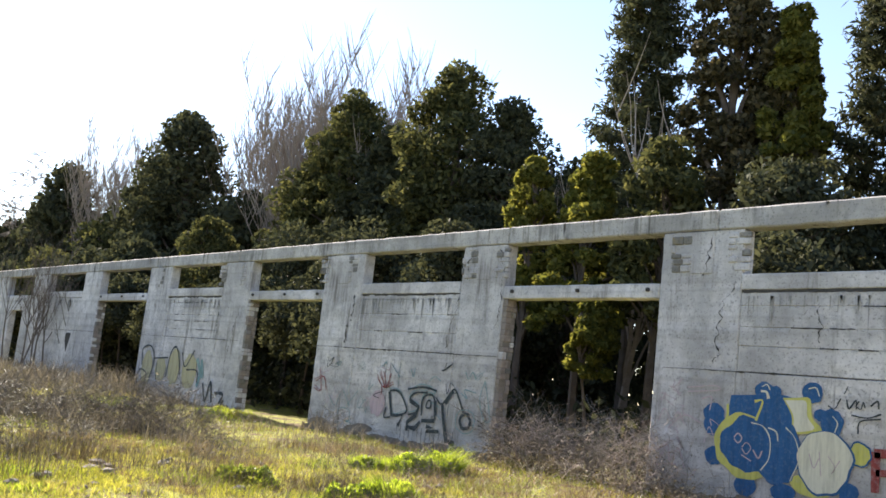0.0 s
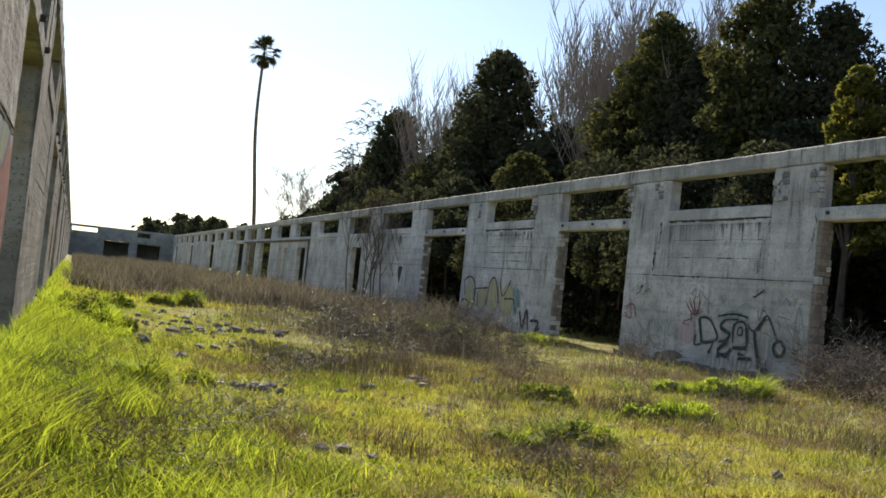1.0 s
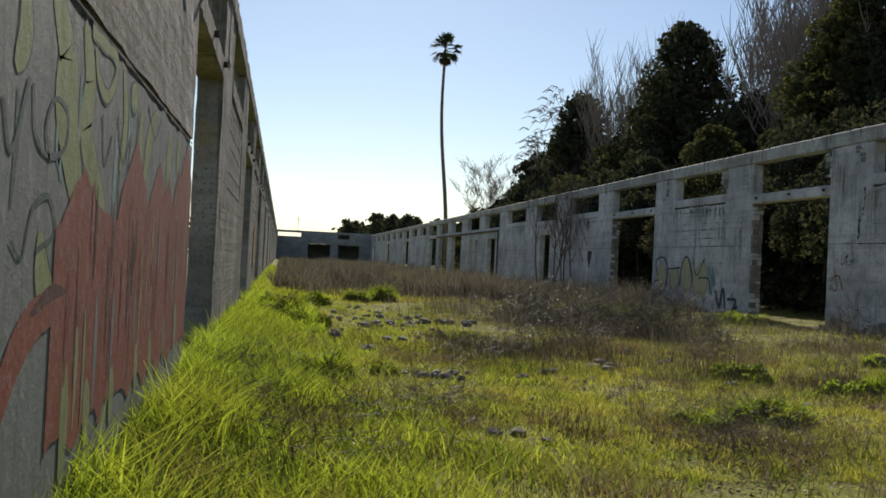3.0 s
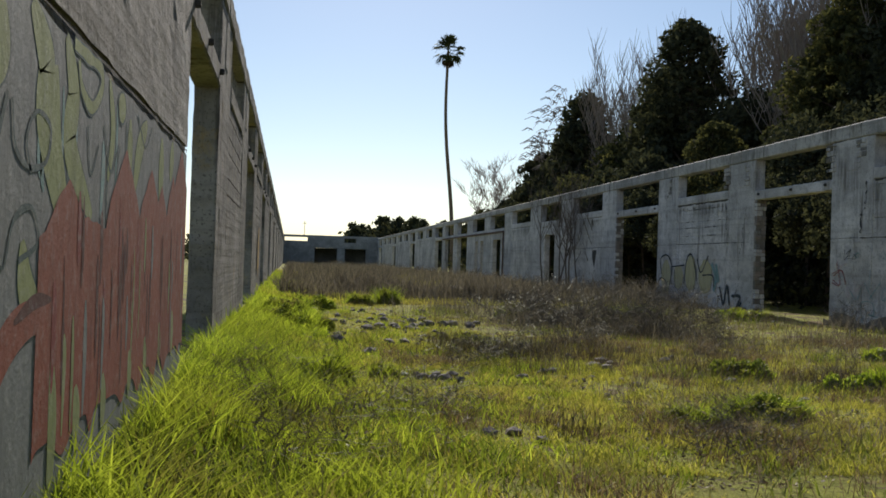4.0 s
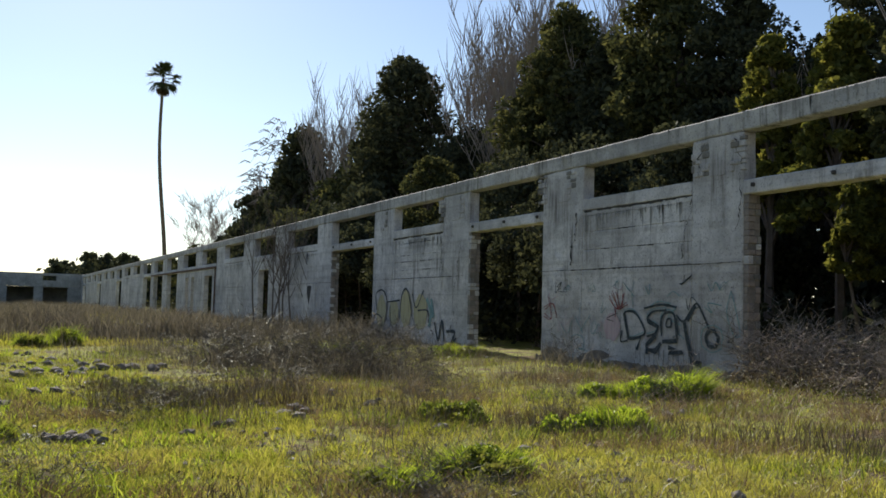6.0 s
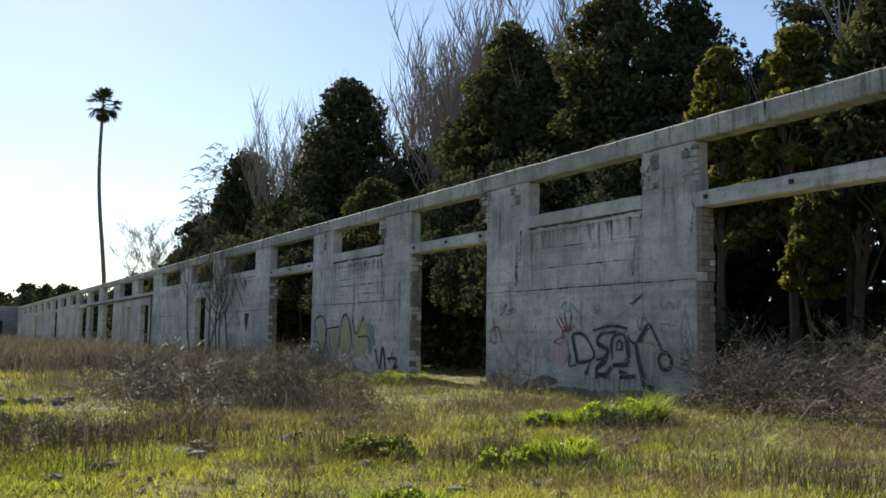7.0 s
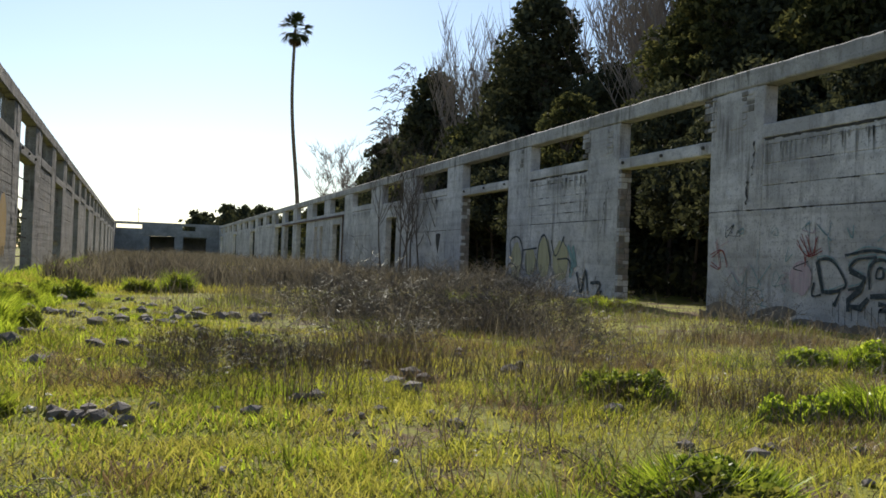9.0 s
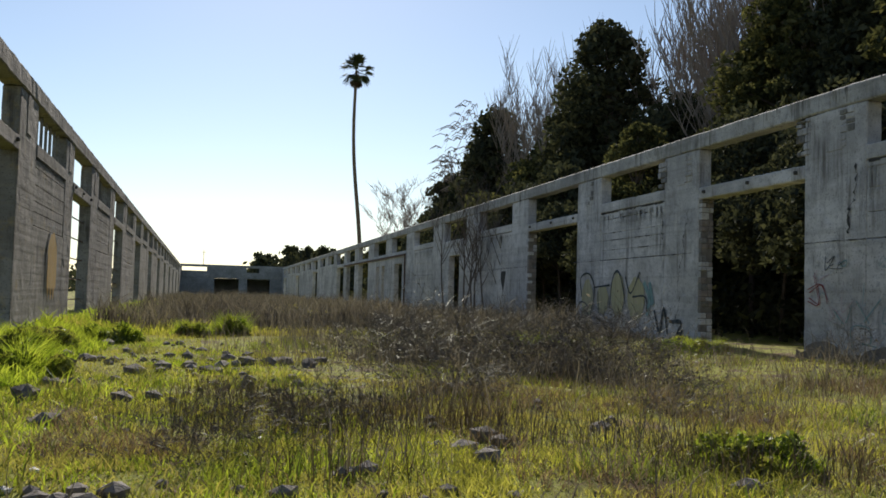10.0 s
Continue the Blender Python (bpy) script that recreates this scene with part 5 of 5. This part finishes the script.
blob(*E_, 0.0205, 10.40, 1.00, 0.20, 0.19, PAINT_BLACK, "black sprayed ring", 0.62, 41)
blob(*E_, 0.0206, 10.40, 1.00, 0.31, 0.26, PAINT_TEAL, "thin outer ring", 0.93, 42)
spray(*E_, 0.019, RED_MARKS, 0.013, PAINT_RED, "red sprayed marks")
spray(*E_, 0.0192, [[(y + 0.05 * math.sin(9 * z), z + 0.04 + 0.03 * math.sin(7 * y)) for y, z in s] for s in RED_MARKS], 0.011, PAINT_RED, "red sprayed marks")
spray(*E_, 0.018, TEAL_MARKS, 0.014, PAINT_TEAL, "thin faded teal sprayed lines")
spray(*E_, 0.018, PURPLE_MARKS, 0.012, PAINT_PINK, "thin faded purple sprayed lines")
spray(*E_, 0.020, INK_MARKS, 0.014, PAINT_BLACK, "thin black sprayed marks")
spray(*E_, 0.020, BLACK_SCRAWL, 0.06, PAINT_BLACK, "black sprayed scrawl")
spray(*E_, 0.018, TEAL_B, 0.10, PAINT_TEAL, "faded teal sprayed patch")
for k, (y, z, ry, rz) in enumerate(((26.85, 1.3, 0.42, 0.6), (25.75, 1.3, 0.4, 0.4), (24.75, 1.45, 0.42, 0.58), (23.6, 1.35, 0.5, 0.55))):
    blob(*E_, 0.016 + 0.0005 * k, y, z, ry, rz, PAINT_OCHRE, "faded yellow filling of sprayed letters", 0, k)
spray(*E_, 0.022, YELLOW_LETTERS, 0.034, PAINT_BLACK, "dark outline of faded yellow letters")
blob(*E_, 0.017, 13.55, 1.15, 0.3, 0.3, PAINT_PINK, "faded pink sprayed patch")
rnd = random.Random(4)
for k in range(26):
    y, z, s = rnd.uniform(9.8, 16.3), rnd.uniform(1.0, 2.1), rnd.uniform(0.12, 0.3)
    pts = [(y + rnd.uniform(-s, s), z + rnd.uniform(-s, s) * 0.8) for q in range(rnd.randint(3, 6))]
    spray(*E_, 0.0182 + 0.00005 * k, [pts], rnd.uniform(0.006, 0.014), (PAINT_TEAL, PAINT_PINK, PAINT_TEAL, PAINT_BLACK)[k % 4], "thin faded sprayed scribble")
for k in range(10):
    y, z, s = rnd.uniform(4.0, 5.3), rnd.uniform(0.7, 2.1), rnd.uniform(0.1, 0.22)
    pts = [(y + rnd.uniform(-s, s), z + rnd.uniform(-s, s) * 0.8) for q in range(rnd.randint(3, 6))]
    spray(*E_, 0.0182 + 0.00005 * k, [pts], 0.008, PAINT_PINK, "thin faded sprayed scribble")
# the large blue and cream piece


def fill_shape(off, corners, mat, label):
    """A painted patch on the long wall with slightly bowed sides."""
    pts = smooth(corners + [corners[0]], 4)
    V = [(WR - off, q.x, q.y) for q in pts[:-1]]
    return pydata("graffiti", V, [tuple(range(len(V)))], mat, wall_east, label)


fill_shape(0.0210, [(4.05, 2.03), (3.66, 2.06), (3.27, 2.1), (2.93, 2.04), (2.91, 1.85), (2.93, 1.65), (3.35, 1.60), (4.05, 1.60), (4.08, 1.8)], PAINT_BLUE, "blue sprayed bubble letter body")
for k, (y, z, ry, rz) in enumerate(((4.36, 1.71, 0.2, 0.17), (4.32, 1.53, 0.22, 0.19), (4.31, 1.03, 0.17, 0.15), (3.47, 2.14, 0.16, 0.14), (3.27, 2.13, 0.10, 0.10), (2.66, 2.16, 0.17, 0.16), (2.33, 1.73, 0.18, 0.22), (2.51, 1.84, 0.11, 0.09), (3.71, 0.63, 0.2, 0.16), (2.03, 0.75, 0.15, 0.15), (3.06, 0.62, 0.21, 0.13))):
    blob(*E_, 0.0160 + 0.0004 * k, y, z, ry, rz, PAINT_BLUE, "blue sprayed bubble", 0, k)
fill_shape(0.0216, [(3.14, 2.05), (2.9, 2.07), (2.69, 2.07), (2.64, 1.8), (2.50, 1.66), (2.50, 1.56), (2.72, 1.54), (2.94, 1.54), (2.98, 1.8)], PAINT_YELLOW, "yellow edge of the cream letter")
fill_shape(0.0222, [(3.10, 2.02), (2.9, 2.03), (2.75, 2.02), (2.72, 1.8), (2.60, 1.64), (2.72, 1.58), (2.92, 1.57), (2.95, 1.8)], PAINT_CREAM, "cream sprayed letter")
fill_shape(0.0218, [(3.0, 0.85), (2.9, 0.72), (2.77, 0.64), (2.5, 0.62), (2.26, 0.70), (2.1, 0.9), (2.5, 1.0)], PAINT_YELLOW, "yellow underside of the cream letter")
blob(*E_, 0.0228, 3.75, 1.24, 0.56, 0.51, PAINT_YELLOW, "yellow rim of the sprayed letter", 0, 23)
blob(*E_, 0.0234, 3.18, 1.22, 0.40, 0.51, PAINT_BLUE, "blue sprayed bubble letter", 0, 22)
blob(*E_, 0.0240, 3.71, 1.27, 0.49, 0.44, PAINT_BLUE, "blue sprayed bubble letter", 0, 24)
blob(*E_, 0.0236, 2.42, 1.14, 0.45, 0.48, PAINT_BLUE, "blue rim of the cream letter", 0, 26)
blob(*E_, 0.0244, 2.43, 1.15, 0.425, 0.455, PAINT_CREAM, "cream sprayed bubble letter", 0, 26)
blob(*E_, 0.0220, 1.89, 1.33, 0.18, 0.18, PAINT_BLUE, "blue rim of the dot", 0, 27)
blob(*E_, 0.0226, 1.89, 1.33, 0.155, 0.155, PAINT_YELLOW, "yellow sprayed dot", 0, 27)
spray(*E_, 0.0254, [((3.66, 1.62), (3.45, 1.58), (3.32, 1.4), (3.32, 1.1), (3.45, 0.9)), ((3.06, 1.60), (2.90, 1.45), (2.82, 1.15), (2.95, 0.8)), ((3.36, 1.57), (3.22, 1.52), (3.18, 1.38)), ((2.32, 1.84), (2.24, 1.74), (2.28, 1.6)), ((3.5, 2.2), (3.42, 2.24), (3.36, 2.16)), ((2.72, 2.22), (2.60, 2.24), (2.54, 2.12))], 0.012, PAINT_CREAM, "pale highlight strokes on the sprayed letters")
spray(*E_, 0.0256, [((3.52, 2.13), (3.42, 2.12), (3.38, 2.02))], 0.035, PAINT_CREAM, "white drip on the bubble")
spray(*E_, 0.0254, [((4.10, 1.88), (4.10, 1.66), (4.2, 1.52)), ((3.62, 1.96), (3.48, 1.97), (3.58, 1.66))], 0.03, PAINT_YELLOW, "yellow sprayed edge")
spray(*E_, 0.0260, [((3.95, 1.36), (3.88, 1.43), (3.81, 1.36), (3.87, 1.28), (3.95, 1.34)), ((3.80, 1.22), (3.72, 1.3), (3.64, 1.22), (3.72, 1.12), (3.8, 1.2)), ((3.6, 1.2), (3.5, 1.08), (3.44, 1.2)), ((3.8, 1.1), (3.62, 1.02))], 0.014, PAINT_PINK, "thin pink scrawl over the blue letter")
spray(*E_, 0.0260, [((2.66, 1.25), (2.58, 1.05), (2.5, 1.2)), ((2.5, 1.3), (2.46, 0.95)), ((2.36, 1.25), (2.25, 1.1), (2.3, 1.0), (2.18, 1.2))], 0.010, PAINT_PINK, "thin pink scrawl over the cream letter")
spray(*E_, 0.020, [((1.66, 1.39), (1.65, 0.82)), ((1.68, 1.37), (1.2, 1.40)), ((1.28, 1.38), (1.27, 0.85)), ((1.65, 1.1), (1.25, 1.12))], 0.07, PAINT_RED, "broad red sprayed bars", False)

# painted bay of the near left wall
W_ = (wall_west, WL, -1)


def dripping(y0, y1, low, high, step, seed, top_amp, low_amp, freq):
    """Rows of a paint coat whose upper rim licks up and whose lower rim runs down."""
    rows, y = [], y0
    while y <= y1:
        up = top_amp * (0.5 + 0.5 * math.sin(y * freq * 6.0 + 4 * noise.noise(Vector((y * 1.7, seed, 0))))) ** 2 * (0.6 + 0.9 * abs(noise.noise(Vector((y * 0.9, seed, 3))))) + 0.04 * noise.noise(Vector((y * 11, seed, 1)))
        dn = low_amp * (0.5 + 0.5 * math.sin(y * freq * 8.0 + 3 * noise.noise(Vector((y * 2.1, seed, 5))))) ** 3
        rows.append((y, low - dn, high + up))
        y += step
    return rows


def ribbon(line, width, off, mat, label):
    """A flowing band of paint that swells in its middle and tapers to both ends."""
    pts = smooth(line, 7)
    V, F = [], []
    for k, q in enumerate(pts):
        d = pts[min(k + 1, len(pts) - 1)] - pts[max(k - 1, 0)]
        w = width * (0.12 + 0.88 * math.sin(math.pi * (k + 0.4) / len(pts)) ** 0.7)
        m = Vector((-d.y, d.x)).normalized() * w
        V += [(WL + off, q.x - m.x, min(q.y - m.y, 2.39)), (WL + off, q.x + m.x, min(q.y + m.y, 2.39))]
        if k:
            F.append((2 * k - 2, 2 * k - 1, 2 * k + 1, 2 * k))
    return pydata("graffiti", V, F, mat, wall_west, label)


def lick(y, tips, low):
    """Height of the flames' rim at a place along the wall: pointed tongues over an even base."""
    z = low
    for c, top, w in tips:
        u = abs(y - c) / w
        if u < 1:
            z = max(z, low + (top - low) * (1 - u) ** 0.8)
    return z + 0.03 * noise.noise(Vector((y * 6, 3, 0)))


flat_strip("paint_coat", WL, -1, 0.024, dripping(-5.7, 3.28, 0.30, 2.36, 0.12, 1, 0.03, 0.05, 1.0), PAINT_SLATE, wall_west, "slate grey paint coat")
GREEN_BANDS = [([(-1.86, 2.36), (-1.63, 2.18), (-1.63, 1.97), (-1.34, 1.61)], 0.10), ([(-1.34, 2.36), (-1.18, 2.15), (-1.21, 1.92), (-0.74, 1.65)], 0.09), ([(-1.49, 2.21), (-1.44, 1.9), (-1.23, 1.65)], 0.06), ([(0.24, 2.25), (0.22, 1.86)], 0.07), ([(0.86, 2.31), (0.59, 2.11), (0.43, 1.85)], 0.08), ([(1.57, 2.31), (1.56, 1.84)], 0.10), ([(2.19, 2.36), (2.08, 2.06)], 0.09),
               ([(-1.88, 1.52), (-1.8, 1.34), (-1.5, 1.18)], 0.07), ([(-1.05, 1.61), (-0.92, 1.41)], 0.06), ([(-2.23, 2.31), (-2.18, 2.13), (-2.27, 2.0)], 0.06), ([(-0.41, 2.36), (-0.28, 2.11), (-0.38, 1.85)], 0.05), ([(-2.91, 2.31), (-2.7, 1.9), (-2.8, 1.49), (-2.49, 1.18)], 0.10), ([(-3.55, 2.21), (-3.23, 1.8), (-3.44, 1.39)], 0.09), ([(2.82, 2.36), (2.72, 2.11)], 0.07)]
for k, (line, w) in enumerate(GREEN_BANDS):
    if len(line) == 2:
        line = [line[0], ((line[0][0] + line[1][0]) / 2 + 0.02, (line[0][1] + line[1][1]) / 2), line[1]]
    w *= 1.25
    ribbon(line, w + 0.016, 0.0244 + 0.00004 * k, PAINT_DEEP, "deep teal rim of a paint shape")
    ribbon(line, w, 0.0252 + 0.00004 * k, PAINT_GREEN, "pale green flowing paint shape")
LOOPS = [((-1.2, 2.36), (-0.89, 2.36), (-0.64, 2.36), (-0.61, 2.27), (-0.81, 2.15), (-1.03, 2.2), (-1.11, 2.31))]
spray(*W_, 0.0262, LOOPS, 0.05, PAINT_DEEP, "deep teal sprayed loop")
spray(*W_, 0.0264, LOOPS, 0.036, PAINT_GREEN, "green sprayed loop")
blob(*W_, 0.0262, -0.04, 2.27, 0.13, 0.095, PAINT_DEEP, "dark rim of the sprayed oval", 0, 50)
blob(*W_, 0.0264, -0.04, 2.27, 0.11, 0.08, PAINT_GREEN, "green sprayed oval", 0, 50)
SCRAWLS = [((-2.06, 1.99), (-2.0, 1.83), (-1.81, 1.78), (-1.59, 1.83), (-1.55, 1.96), (-1.75, 1.99), (-1.87, 1.88), (-1.8, 1.76)), ((-2.23, 1.48), (-2.09, 1.43), (-1.99, 1.59), (-1.77, 1.64), (-1.67, 1.52), (-1.92, 1.45)), ((-2.38, 1.9), (-2.27, 1.75), (-2.11, 2.0)), ((-0.52, 2.11), (-0.31, 1.9), (-0.1, 2.06), (-0.15, 1.85)), ((0.49, 2.31), (0.81, 2.16), (1.07, 2.31)), ((-0.89, 2.06), (-0.79, 1.85), (-0.63, 2.0))]
spray(*W_, 0.0259, SCRAWLS, 0.016, PAINT_DEEP, "thin dark scrawled loop")
rnd = random.Random(31)
for k in range(16):  # thin grey-teal runs between the shapes
    y, z = rnd.uniform(-2.3, 3.0), rnd.uniform(1.9, 2.3)
    ribbon([(y, z), (y + 0.02, z - 0.15), (y + rnd.uniform(-0.06, 0.06), z - rnd.uniform(0.2, 0.45))], rnd.uniform(0.02, 0.05), 0.0250, PAINT_TEAL if k % 2 else PAINT_DEEP, "faded teal run of paint")
TIPS = ((-1.21, 1.8, 0.36), (-0.79, 1.66, 0.21), (0.15, 2.07, 0.53), (1.13, 2.05, 0.45), (1.66, 1.98, 0.27), (2.82, 2.36, 0.64), (2.29, 2.1, 0.32))
rows, y = [], -1.66
while y < 3.27:
    run = 0.5 + 0.5 * math.sin(y * 9.5 + 4 * noise.noise(Vector((y * 1.3, 8, 0))))
    rows.append((y, 0.74 - 0.22 * run ** 3 * (0.4 + 0.9 * abs(noise.noise(Vector((y * 1.1, 4, 0))))), lick(y, TIPS, 1.52 + 0.07 * (y + 1.9))))
    y += 0.02
flat_strip("paint_coat", WL, -1, 0.0270, rows, PAINT_BRICK, wall_west, "brick red flame-like dripping paint")
ribbon([(-1.43, 1.20), (-1.75, 1.24), (-2.05, 1.16), (-2.3, 0.96), (-2.5, 0.7)], 0.085, 0.0268, PAINT_BRICK, "brick red lick of paint")
ribbon([(-1.45, 1.30), (-1.7, 1.30), (-1.95, 1.24)], 0.03, 0.0272, PAINT_MAROON, "dark red rim of the lick")
for k, (y, lo, hi) in enumerate(((-0.94, 0.62, 0.90), (-0.32, 0.6, 0.88), (0.47, 0.66, 0.92), (-1.38, 0.5, 1.06), (1.07, 0.66, 0.95), (1.76, 0.7, 1.0), (2.5, 0.7, 1.05))):
    ribbon([(y, lo), (y + 0.02, (lo + hi) / 2), (y - 0.02, hi)], 0.07, 0.0274, PAINT_GREEN, "green run of paint")
for k in range(46):  # streaks and darker runs in the red
    y, z = rnd.uniform(-1.4, 3.1), rnd.uniform(0.95, 1.65)
    ribbon([(y, z - rnd.uniform(0.1, 0.35)), (y + 0.01, z), (y - 0.01, z + rnd.uniform(0.1, 0.28))], rnd.uniform(0.012, 0.04), 0.0275 + 0.00002 * k, (PAINT_MAROON, PAINT_RED, PAINT_MAROON, PAINT_SLATE, PAINT_MAROON, PAINT_GREEN)[k % 6], "narrow streak in the red paint")

# ochre figure on a farther bay of the left wall
blob(*W_, 0.022, 23.3, 2.05, 0.62, 0.36, PAINT_AMBER, "faded ochre painted figure shape", 0, 61)
flat_strip("paint_coat", WL, -1, 0.024, dripping(22.7, 24.0, 1.2, 1.95, 0.06, 62, 0.25, 0.3, 2.0), PAINT_AMBER, wall_west, "faded ochre painted figure shape")
spray(*W_, 0.0245, [((22.5, 1.0), (22.6, 2.0), (23.3, 2.55), (24.0, 2.0), (24.2, 1.0))], 0.05, PAINT_SLATE, "grey rim of the painted figure")
